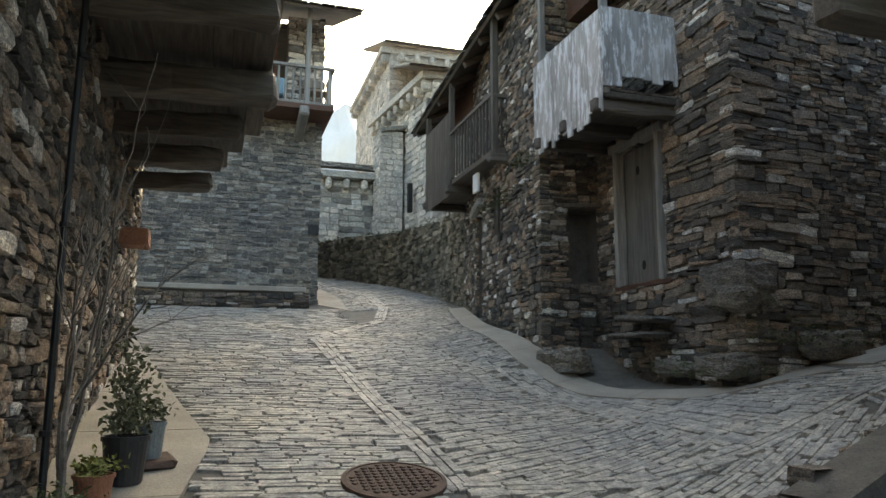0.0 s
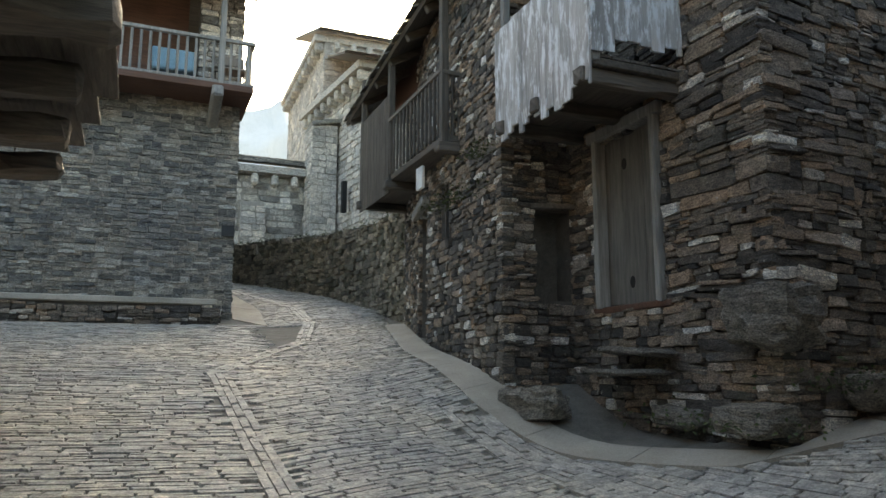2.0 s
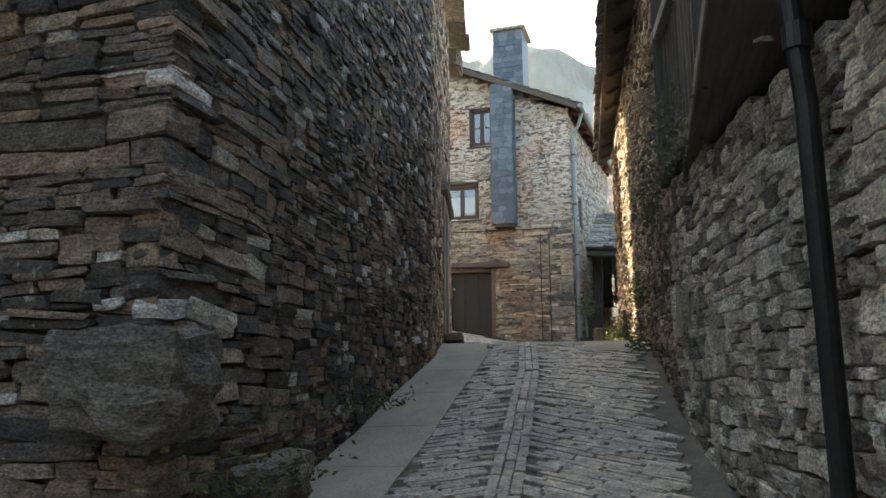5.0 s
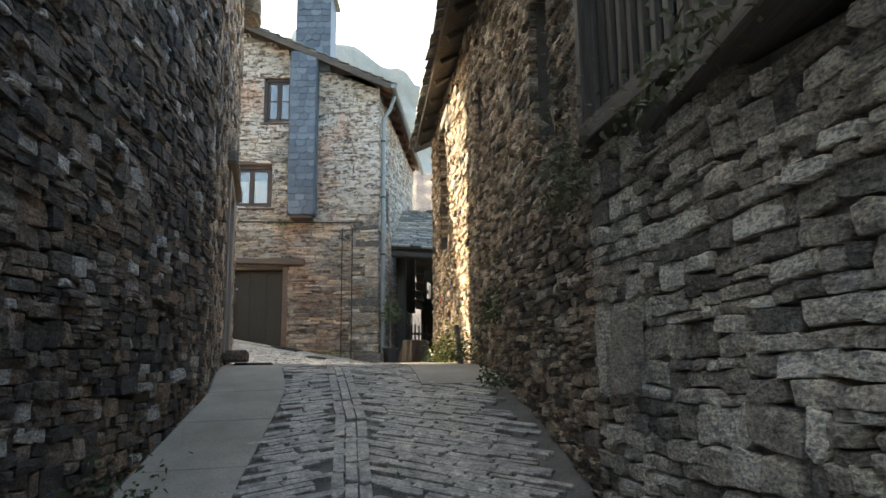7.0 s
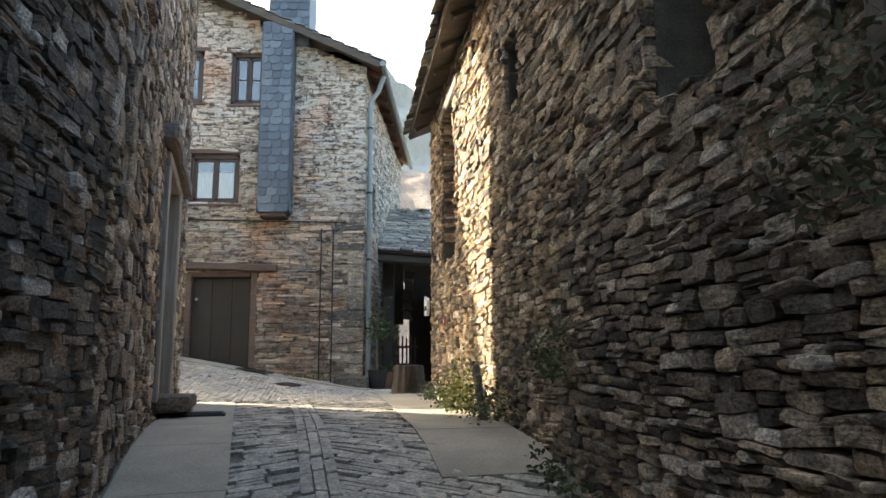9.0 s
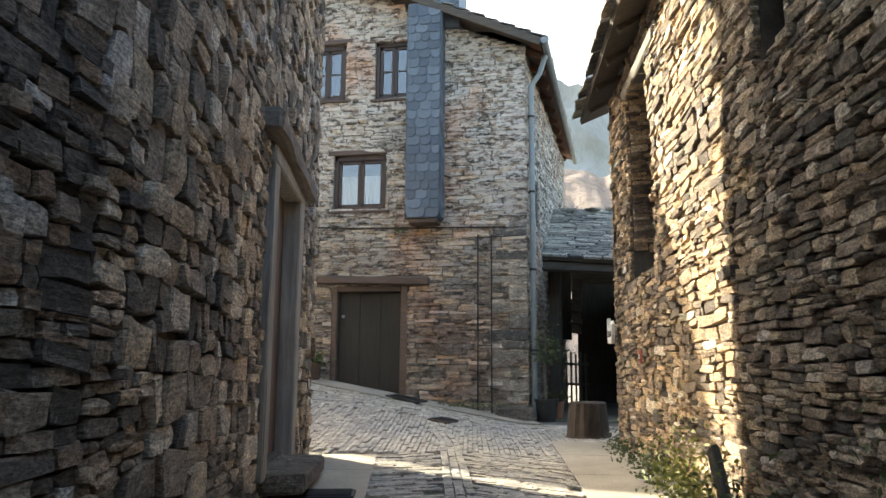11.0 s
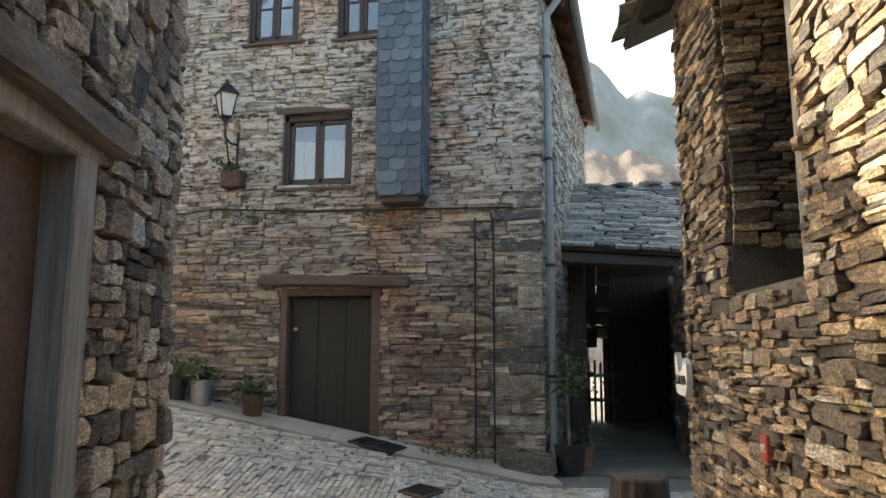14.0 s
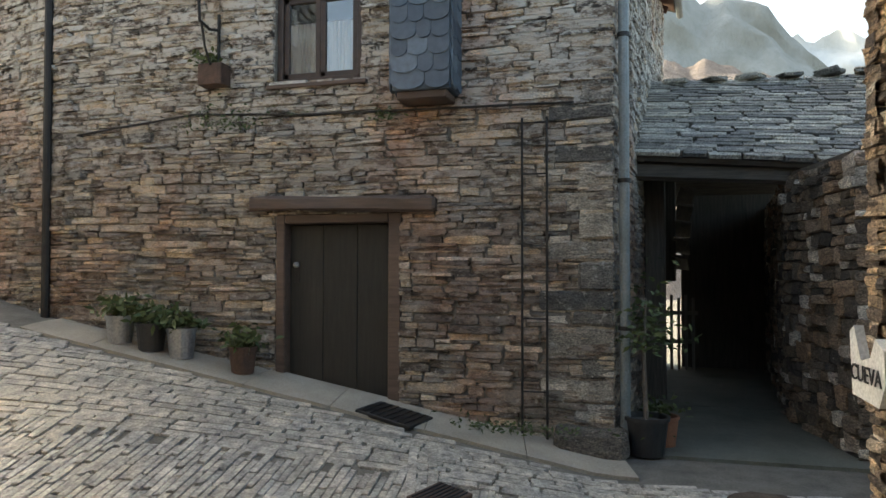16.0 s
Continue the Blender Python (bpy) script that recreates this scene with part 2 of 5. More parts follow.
def block(size, m=None, bevel=.008, jit=0.0, bm=None, cuts=0):
    """A bevelled, slightly uneven block; m places its centre."""
    b = bmesh.new()
    bmesh.ops.create_cube(b, size=1)
    bmesh.ops.scale(b, vec=size, verts=b.verts)
    if cuts:
        k = max(range(3), key=lambda i: size[i])
        bmesh.ops.subdivide_edges(b, edges=[e for e in b.edges if abs((e.verts[0].co - e.verts[1].co)[k]) > 1e-5], cuts=cuts)
    if bevel:
        bmesh.ops.bevel(b, geom=[e for e in b.edges if e.calc_face_angle(0) > .5], offset=min(bevel, min(size) * .3), segments=1, affect="EDGES")
    for v in b.verts:
        if jit:
            v.co += Vector([random.uniform(-jit, jit) for _ in range(3)])
    if m is not None:
        b.transform(m)
    if bm is None:
        return b
    me = bpy.data.meshes.new("tmp")
    b.to_mesh(me)
    b.free()
    bm.from_mesh(me)
    bpy.data.meshes.remove(me)
    return bm


def span(x0, x1, y0, y1, z0, z1, **k):
    return block((abs(x1 - x0), abs(y1 - y0), abs(z1 - z0)), Matrix.Translation(((x0 + x1) / 2, (y0 + y1) / 2, (z0 + z1) / 2)), **k)


def bar(p, q, w, h, **k):
    """A timber from p to q, w wide and h high."""
    p, q = Vector(p), Vector(q)
    d = q - p
    m = Matrix.Translation((p + q) / 2) @ d.to_track_quat("X", "Z").to_matrix().to_4x4()
    return block((d.length, w, h), m, **k)


def lathe(profile, n=20, at=(0, 0, 0), bm=None):
    b = bm or bmesh.new()
    rings = [[b.verts.new((at[0] + r * math.cos(i * math.tau / n), at[1] + r * math.sin(i * math.tau / n), at[2] + z)) for i in range(n)] for r, z in profile]
    for a, c in zip(rings, rings[1:]):
        for i in range(n):
            b.faces.new((a[i], a[(i + 1) % n], c[(i + 1) % n], c[i]))
    b.faces.new(rings[0][::-1])
    b.faces.new(rings[-1])
    return b


def tube(points, radii, n=8, bm=None):
    b = bm or bmesh.new()
    pts = [Vector(p) for p in points]
    if not hasattr(radii, "__len__"):
        radii = [radii] * len(pts)
    rings = []
    for i, p in enumerate(pts):
        d = (pts[min(i + 1, len(pts) - 1)] - pts[max(i - 1, 0)]).normalized()
        u = d.orthogonal().normalized() if not rings else (side - d * side.dot(d)).normalized()
        side = u
        w = d.cross(u)
        rings.append([b.verts.new(p + (u * math.cos(k * math.tau / n) + w * math.sin(k * math.tau / n)) * radii[i]) for k in range(n)])
    for a, c in zip(rings, rings[1:]):
        for k in range(n):
            b.faces.new((a[k], a[(k + 1) % n], c[(k + 1) % n], c[k]))
    b.faces.new(rings[0][::-1])
    b.faces.new(rings[-1])
    return b


# ---- ground heights ----
def ss(a, b, x):
    t = min(1, max(0, (x - a) / (b - a)))
    return t * t * (3 - 2 * t)


LANE_Y, LANE_Z = (-30, -8, 0, 4.5, 6, 7.2, 8.6, 10.6, 12, 16.5, 26, 40), (-5, -1.3, .02, .72, 1.02, 1.22, 1.5, 1.93, 2.13, 2.85, 4.72, 6.0)
ALLEY_X, ALLEY_Z = (-5, 2.5, 5, 7.24, 8.35, 9.4, 10.8, 12.6, 13.5, 16, 20, 23, 60), (-.6, .8, 1.33, 1.79, 2.0, 2.26, 2.56, 2.88, 2.95, 3.0, 3.03, 3.05, 3.0)


def ground_z(x, y):
    lane = float(np.interp(y, LANE_Y, LANE_Z)) + .1 * max(0, min(x, 6) - 3) * ss(8, 10, y)
    alley = float(np.interp(x, ALLEY_X, ALLEY_Z)) + .18 * max(0, min(y, 16) - 6.3) * ss(17, 22, x)
    w = ss(2.0, 6.0, x) * (1 - ss(7.5, 9.5, y) * (1 - ss(5.5, 7, x)))
    return lane * (1 - w) + alley * w


# ---- stonework ----
def stone_shapes(count, seed, square=.16, shrink=(.86, .97), drop=.07):
    """Rough blocks of unit size: an uneven outline, a raised and broken face."""
    rng = random.Random(seed)
    out = []
    for _ in range(count):
        ring = []
        for cx, cy in ((-1, -1), (0, -1), (1, -1), (1, 0), (1, 1), (0, 1), (-1, 1), (-1, 0)):
            k = .5 * (1 - (square * rng.uniform(.3, 1.3) if cx and cy else rng.uniform(0, .08)))
            ring.append((cx * k + rng.uniform(-.035, .035), cy * k + rng.uniform(-drop, drop)))
        v = [(x, y, -.5) for x, y in ring]
        v += [(x, y, .37 + rng.uniform(-.05, .03)) for x, y in ring]
        lean, nod = rng.uniform(-.07, .07), rng.uniform(-.09, .09)
        v += [(x * rng.uniform(*shrink), y * rng.uniform(shrink[0] - .04, shrink[1]), .45 + lean * x + nod * y + rng.uniform(-.035, .035)) for x, y in ring]
        v.append((rng.uniform(-.15, .15), rng.uniform(-.12, .12), .47 + rng.uniform(-.04, .04)))
        f = [[a * 8 + i, a * 8 + (i + 1) % 8, a * 8 + 8 + (i + 1) % 8, a * 8 + 8 + i] for a in (0, 1) for i in range(8)]
        f += [[16 + i, 16 + (i + 1) % 8, 24] for i in range(8)]
        out.append((np.array(v), f))
    return out


SHAPES = stone_shapes(70, 5, .17, (.92, .985), .1)
LAYER_SHAPES = stone_shapes(40, 6, .1, (.94, .995), .09)
SETT_SHAPES = stone_shapes(16, 9, .06, (.93, .985), .03)


def lay(name, places, shapes, material, parent, pick=None, limit=300, piece="stone"):
    """Stones at the given poses: those that pick() chooses are pieces of their own, the rest one joined part."""
    own, rest = [], []
    for p in places:
        (own if pick and len(own) < limit and pick(p[0]) else rest).append(p)
    if rest:
        vs, fs, base = [], [], 0
        for m, k in rest:
            v, f = shapes[k % len(shapes)]
            a = np.array(m)
            vs.append(v @ a[:3, :3].T + a[:3, 3])
            fs += [[i + base for i in q] for q in f]
            base += len(v)
        me = bpy.data.meshes.new(name)
        me.from_pydata(np.concatenate(vs).tolist(), [], fs)
        ob = part(name, me, material, parent)
        tagged(ob, kind="stuff")
    if own:
        shared = []
        for v, f in shapes:
            me = bpy.data.meshes.new(piece)
            me.from_pydata(v.tolist(), [], f)
            me.materials.append(material)
            shared.append(me)
        for m, k in own:
            ob = new(piece, shared[k % len(shapes)])
            under(ob, parent)
            ob.matrix_basis = m


class Line:
    """A wall's foot in plan; its face looks to the right of the way along it."""

    def __init__(self, pts):
        self.p = [Vector((*q, 0)) for q in pts]
        self.s = [0.0]
        for a, b in zip(self.p, self.p[1:]):
            self.s.append(self.s[-1] + (b - a).length)
        self.length = self.s[-1]

    def at(self, u):
        i = 0
        while i < len(self.p) - 2 and u > self.s[i + 1]:
            i += 1
        t = (self.p[i + 1] - self.p[i]).normalized()
        return self.p[i] + t * (u - self.s[i]), t, Vector((t.y, -t.x, 0))


def stone_wall(name, house, pts, foot, top, material, label="", holes=(), course=(.05, .13), long=(.14, .5), proud=.05, thick=.5, seed=1, pick=None, limit=300, mortar=None, big=0.0, band=(1.6, 3.2), twist=.05, wave=.09, grain=lambda u: 1.0, shapes=SHAPES, joint=.018):
    """A wall with a solid core, real openings (u0, u1, z0, z1) and stones laid in uneven courses."""
    rng = random.Random(seed)
    ln = Line(pts)
    zf = foot if callable(foot) else (lambda x, y: foot)
    zt = top if callable(top) else (lambda u: top)
    us = sorted({0.0, ln.length, *ln.s, *[h[0] for h in holes], *[h[1] for h in holes], *np.arange(.9, ln.length - .3, .9).tolist()})
    us = [u for i, u in enumerate(us) if i == 0 or u - us[i - 1] > 1e-3]
    zs = sorted({z for h in holes for z in h[2:]})
    vs, fs, ids = [], [], {}

    def vert(i, j, back):
        u = us[i]
        p, t, nrm = ln.at(u)
        z = [zf(p.x, p.y) - .5, *zs, zt(u)][j]
        if (i, j, back) not in ids:
            if 0 < i < len(us) - 1:
                nrm = (ln.at(u - .002)[2] + ln.at(u + .002)[2]).normalized()
            q = p - nrm * (thick if back else proud * .8 + joint)
            ids[i, j, back] = len(vs)
            vs.append((q.x, q.y, z))
        return ids[i, j, back]

    nu, nz = len(us) - 1, len(zs) + 1

    def solid(i, j):
        if not (0 <= i < nu and 0 <= j < nz):
            return False
        uc = (us[i] + us[i + 1]) / 2
        zz = [-1e3, *zs, 1e3]
        zc = (zz[j] + zz[j + 1]) / 2 if 0 < j < nz - 1 else (zs[0] - .01 if j == 0 and zs else (zs[-1] + .01 if zs else 0))
        return not any(h[0] < uc < h[1] and h[2] < zc < h[3] for h in holes)

    for i in range(nu):
        for j in range(nz):
            if not solid(i, j):
                continue
            a, b, c, d = vert(i, j, 0), vert(i + 1, j, 0), vert(i + 1, j + 1, 0), vert(i, j + 1, 0)
            e, f, g, h = vert(i, j, 1), vert(i + 1, j, 1), vert(i + 1, j + 1, 1), vert(i, j + 1, 1)
            fs += [(a, b, c, d), (f, e, h, g)]
            if not solid(i - 1, j):
                fs.append((e, a, d, h))
            if not solid(i + 1, j):
                fs.append((b, f, g, c))
            if not solid(i, j - 1):
                fs.append((e, f, b, a))
            if not solid(i, j + 1):
                fs.append((d, c, g, h))
    wall = part(name, poly(name, vs, fs), mortar or MORTAR, house, label)
    places = []
    p0 = [zf(ln.at(u)[0].x, ln.at(u)[0].y) for u in np.arange(0, ln.length, .4)]
    z, ztop = min(p0) - .1, max(zt(u) for u in us)
    ends = [0.0, ln.length]
    for k in range(1, len(ln.s) - 1):
        if (ln.p[k] - ln.p[k - 1]).normalized().dot((ln.p[k + 1] - ln.p[k]).normalized()) < .8:
            ends.append(ln.s[k])
    ends.sort()
    mean = (course[0] + course[1]) / 2

    def stone(u, w, zc, hgt):
        for h in holes:
            if h[2] - .01 < zc < h[3] + .01 and u < h[1] and u + w > h[0]:
                before, after = h[0] - u, u + w - h[1]
                u, w = (u, before) if before > after else (h[1], after)
        if w < .035:
            return
        uc = u + w / 2
        p, t, nrm = ln.at(min(max(uc, 0), ln.length))
        zz = zc + wave * noise.noise((uc * .55 + seed * 7, zc * .8, 2.0))
        if not zf(p.x, p.y) - .12 < zz < zt(uc) - hgt * .3:
            return
        out = proud * rng.uniform(-.5, .5) + (proud * .9 if rng.random() < .05 else 0)
        c = p + nrm * (out - .055 + .025 * noise.noise((uc * .5, zc * .6, seed)))
        r = Matrix((t, Vector((0, 0, 1)), nrm)).transposed().to_4x4()
        r = r @ Matrix.Rotation(rng.gauss(0, twist), 4, "Z") @ Matrix.Rotation(rng.gauss(0, .03), 4, "Y") @ Matrix.Rotation(rng.gauss(0, .05), 4, "X")
        places.append((Matrix.Translation((c.x, c.y, zz)) @ r @ Matrix.Diagonal((w * .985, hgt * rng.uniform(.93, 1.02), .15, 1)), rng.randrange(99)))

    while z < ztop:
        deep = mean * rng.uniform(*band) if rng.random() > big else course[1] * rng.uniform(1.4, 2.2)
        for g0, g1 in zip(ends, ends[1:]):
            u, g1 = g0 - (.02 if g0 else 0), g1 + (.02 if g1 < ln.length else 0)
            while u < g1 - .02:
                f = grain(u)
                span_w = rng.uniform(long[0] * 1.5, long[1] * 1.7) * f
                if g1 - u - span_w < long[0] * f:
                    span_w = g1 - u
                rows = max(1, round(deep / (rng.uniform(*course) * (.75 + .25 * f))))
                cuts = [1 + rng.uniform(-.45, .45) for _ in range(rows)]
                zr = z
                for q in cuts:
                    hgt = deep * q / sum(cuts)
                    v = u
                    while v < u + span_w - .01:
                        w = rng.uniform(*long) * f * (.55 + .5 * min(hgt / course[1], 1.6))
                        if u + span_w - v - w < long[0] * f * .6:
                            w = u + span_w - v
                        stone(v, w, zr + hgt / 2, hgt)
                        v += w
                    zr += hgt
                u += span_w
        z += deep * .98
    lay("stonework", places, shapes, material, wall, pick, limit)
    return wall

# ---- ground ----
gx = np.concatenate([[-500, -200, -80, -40, -20, -12], np.arange(-8, 34.1, .3), [40, 60, 100, 200, 500]])
gy = np.concatenate([[-500, -200, -80, -40, -20, -12], np.arange(-8, 34.1, .3), [40, 60, 100, 200, 500]])
gv = [(x, y, ground_z(x, y) - .022) for y in gy for x in gx]
gf = [(j * len(gx) + i, j * len(gx) + i + 1, (j + 1) * len(gx) + i + 1, (j + 1) * len(gx) + i) for j in range(len(gy) - 1) for i in range(len(gx) - 1)]
ground = tagged(part("ground", poly("ground", gv, gf), SOIL), "sloping lane bed of earth under slate setts", "ground", kind="structure")

B_WEST = [(5.35, 15.3), (4.75, 12.5), (4.5, 9.5)]
B_SOUTH = [(5.45, 6.45), (7.0, 6.6), (11.4, 6.95), (16.7, 8.2)]
R_LINE = [(18.7, 4.93), (14.1, 4.45), (12.0, 4.2), (9.1, 4.0), (7.6, 3.8), (5.4, 3.46), (4.3, 3.3)]
ALLEY_GUTTER = [(1.66, 4.75), (3.0, 4.72), (5.0, 4.95), (7.08, 5.13), (10.7, 5.57), (14.8, 6.3), (18.1, 6.95), (20.6, 7.7)]
LANE_GUTTER = [(1.66, 4.75), (1.6, 6.74), (1.48, 11.0), (2.4, 12.8), (3.1, 14.0), (3.75, 16.5), (3.9, 19), (3.2, 22), (2.2, 26)]


def y_on(line, x):
    s = sorted(line)
    return float(np.interp(x, [p[0] for p in s], [p[1] for p in s]))


def x_on(line, y):
    s = sorted(line, key=lambda p: p[1])
    return float(np.interp(y, [p[1] for p in s], [p[0] for p in s]))


def slab_strip(name, edge_a, edge_b, count, label, material=CONCRETE, lift=.012):
    """Cast slabs between two edges in plan, each a piece with its own joint."""
    t = thing(name, *edge_a[0], ground_z(*edge_a[0]), label, "pavement", kind="structure")
    la, lb = Line(edge_a), Line(edge_b)
    for i in range(count):
        vs, fs = [], []
        k = 5
        for s in range(k + 1):
            f = (i + (s / k) * .992) / count
            a, b = la.at(f * la.length)[0], lb.at(f * lb.length)[0]
            for q in range(4):
                p = a.lerp(b, q / 3)
                vs.append((p.x, p.y, ground_z(p.x, p.y) + lift + .004 * noise.noise((p.x * 2, p.y * 2, 0))))
        n = len(vs)
        vs += [(x, y, z - .1) for x, y, z in vs]
        for s in range(k):
            for q in range(3):
                a = s * 4 + q
                fs.append((a, a + 1, a + 5, a + 4))
        rim = [s * 4 for s in range(k + 1)] + [k * 4 + q for q in (1, 2, 3)] + [s * 4 + 3 for s in range(k - 1, -1, -1)] + [2, 1]
        fs += [(rim[j], rim[j - 1], rim[j - 1] + n, rim[j] + n) for j in range(len(rim))]
        b = bmesh.new()
        b.from_mesh(poly("tmp", vs, fs))
        bmesh.ops.recalc_face_normals(b, faces=b.faces)
        part("slab", b, material, t)
    return t


def off(line, d, a=None, b=None):
    ln = Line(line)
    n = 14
    out = []
    for i in range(n + 1):
        u = ln.length * i / n
        p, t, nr = ln.at(u)
        out.append((p.x + nr.x * d, p.y + nr.y * d))
    return out


slab_strip("pavement", off([(6.42, 6.545)] + B_SOUTH[1:], .05), off([(6.42, 6.545)] + B_SOUTH[1:], .72), 10, "worn grey concrete strip along the stone wall")
slab_strip("pavement", off(R_LINE[:3], .05), off(R_LINE[:3], .85), 5, "worn grey concrete apron along the sunlit wall")
slab_strip("pavement", [(-.98, 2.0), (-1.0, 5), (-1.02, 8), (-1.05, 10.6)], [(-.55, 2.0), (-.14, 4.9), (.03, 5.95), (-1.0, 10.6)], 6, "pale concrete strip at the foot of a house")
slab_strip("pavement", [(22.0, 12.6), (22.0, 6.2)], [(21.35, 12.6), (21.2, 6.0)], 7, "concrete slabs along the foot of the house")
slab_strip("pavement", [(22.0, 6.1), (30, 6.1)], [(22.0, 3.4), (30, 3.4)], 3, "dim damp concrete floor of the covered passage", DIM_FLOOR)
slab_strip("pavement", [(5.3, 15.2), (4.7, 12.4), (4.5, 9.6), (4.6, 8.6), (5.4, 6.4), (6.4, 6.5)], [(4.9, 15.2), (4.25, 12.3), (3.95, 9.2), (4.25, 7.9), (4.95, 6.5), (6.2, 5.95)], 9, "smooth cement kerb at the foot of a rubble house")
slab_strip("pavement", [(2.35, 17.3), (2.5, 20), (2.2, 26)], [(2.9, 16.4), (3.1, 19), (2.6, 26)], 4, "cement strip beside the corner of a house")


def zone(x, y):
    """The angle in which the setts of this spot are laid, or None."""
    if x > 17.2 and 3 < y < 16:
        if x > y_on([(y2, x2) for x2, y2 in [(21.1, 5), (21.2, 9), (21.35, 12.6), (21.9, 16)]], y) - .03:
            return None
        if x < 18.7 and (y < 4.95 or y > 8.4 and x < 16.8 + (y - 8.2) * .1):
            return None
        return 3 if x > 20.2 - (y - 7.7) * .12 else 4
    if x > 5.2 and y < 9:
        top = y_on(B_SOUTH, x) - (.74 if x > 6.42 else float(np.interp(x, [5.2, 6.2, 6.42], [.08, .6, .72])))
        low = y_on(R_LINE, x) + (.87 if x > 12 else .25)
        if not low < y < top:
            return None
        return 1 if y > y_on(ALLEY_GUTTER, x) + .13 else (2 if y < y_on(ALLEY_GUTTER, x) - .13 else None)
    if y < 27 and y > -1.5:
        left = float(np.interp(y, [-2, 2, 4.9, 5.95, 10.6, 11, 16.4, 16.5, 27], [-.9, -.55, -.14, .03, -1.0, -4, -4, 2.9, 2.6]))
        right = float(np.interp(y, [-2, 3.2, 3.6, 6.0, 6.5, 7.9, 9.2, 12.3, 15.2, 17.5, 20.8, 22.8, 25.8, 27], [2.6, 2.9, 6.0, 6.0, 4.95, 4.25, 3.95, 4.25, 4.9, 5.4, 5.0, 4.4, 3.3, 2.8]))
        if not left < x < right:
            return None
        if y > 16.3 or x > 6:
            return 5
        if y < y_on(ALLEY_GUTTER, x) - .15 and x > 1.5:
            return 6
        g = x_on(LANE_GUTTER, y) if y > 4.75 else 1.6
        if abs(x - g) < .13 and y > 4.6:
            return None
        return 7 if x < g else (8 if x < 3.9 - (y - 5) * .1 or y > 9 else 9)
    return None


ANGLES = {1: 118, 2: 62, 3: 100, 4: 8, 5: 6, 6: 24, 7: -6, 8: 22, 9: 95}
WIDE = {3: (.085, .12), 9: (.08, .12)}


def sett_pose(x, y, ang, w, l, rng):
    z = ground_z(x, y)
    dx, dy = (ground_z(x + .1, y) - ground_z(x - .1, y)) / .2, (ground_z(x, y + .1) - ground_z(x, y - .1)) / .2
    n = Vector((-dx, -dy, 1)).normalized()
    t = Vector((math.cos(ang), math.sin(ang), 0))
    t = (t - n * t.dot(n)).normalized()
    r = Matrix((t, n.cross(t), n)).transposed().to_4x4()
    r = r @ Matrix.Rotation(rng.gauss(0, .012), 4, "X") @ Matrix.Rotation(rng.gauss(0, .008), 4, "Y")
    return Matrix.Translation((x, y, z - .03 + rng.uniform(-.006, .006))) @ r @ Matrix.Diagonal((l, w, .075, 1))


def setts(ident, x0, x1, y0, y1, seed):
    rng = random.Random(seed)
    a = radians(ANGLES[ident])
    ca, sa = math.cos(a), math.sin(a)
    us = [x * ca + y * sa for x in (x0, x1) for y in (y0, y1)]
    vs = [-x * sa + y * ca for x in (x0, x1) for y in (y0, y1)]
    out, v = [], min(vs)
    lo, hi = WIDE.get(ident, (.048, .072))
    while v < max(vs):
        w = rng.uniform(lo, hi)
        u = min(us) - rng.random() * .3
        while u < max(us):
            l = rng.uniform(.16, .46)
            uc = u + l / 2
            vv = v + w / 2 + .02 * noise.noise((uc * .6, v, ident))
            x, y = uc * ca - vv * sa, uc * sa + vv * ca
            if x0 < x < x1 and y0 < y < y1 and zone(x, y) == ident:
                out.append((sett_pose(x, y, a, w * .96, l * .985, rng), rng.randrange(99)))
            u += l
        v += w
    return out


def gutter(line, seed):
    rng = random.Random(seed)
    ln, out = Line(line), []
    for k in (-.08, 0, .08):
        u = 0
        while u < ln.length:
            l = rng.uniform(.22, .5)
            p, t, nr = ln.at(min(u + l / 2, ln.length))
            out.append((Matrix.Translation((0, 0, .008)) @ sett_pose(p.x + nr.x * k, p.y + nr.y * k, math.atan2(t.y, t.x), .074, l * .98, rng), rng.randrange(99)))
            u += l
    return out


# ---- house with the boarded balcony, at the corner of lane and alley ----
corner_house = thing("house", 8, 9, 2, "old dark slate rubble house with a boarded balcony at the corner", "house")
W_B = [(5.45, 9.5), (5.45, 6.45)]

stone_wall("wall", corner_house, [W_B[0]] + B_SOUTH[:3], ground_z, lambda u: 8.2 if u < 3.06 else 9.6, SLATE, "dark slate rubble wall with pale stones", holes=[(.57, 1.7, 2.72, 4.68)], course=(.035, .1), long=(.09, .3), grain=lambda u: 2.3 if 1.6 < u < 3.7 else (1.4 if u < 5 else 1.0), shapes=LAYER_SHAPES, seed=4, pick=lambda m: m.translation.x < 9 and m.translation.z < 4.3, big=.07, proud=.03)
far_u = Line([(11.4, 6.95), (16.7, 8.2)])
dl, dr = 2.82, 4.2
stone_wall("wall", corner_house, [(11.4, 6.95), (16.7, 8.2), (17.1, 13.5)], ground_z, lambda u: 9.6 if u < 5.46 else 8.0, SLATE_WARM, "brown rubble wall with a low doorway", holes=[(dl, dr, 3.2, 5.5)], course=(.05, .19), long=(.09, .36), seed=5, pick=lambda m: 12 < m.translation.x < 16.9 and m.translation.y < 8.6 and m.translation.z < 5.4, proud=.03)
stone_wall("wall", corner_house, B_WEST + [(6.0, 9.45)], ground_z, 7.6, SLATE, "rough leaning rubble wall", holes=[(1.95, 2.75, 2.45, 4.55), (3.4, 3.95, 3.85, 4.75), (6.32, 6.8, 2.83, 3.92)], course=(.04, .12), long=(.1, .4), seed=6, pick=lambda m: m.translation.y < 12.5 and m.translation.z < 4.6, big=.06, proud=.03)
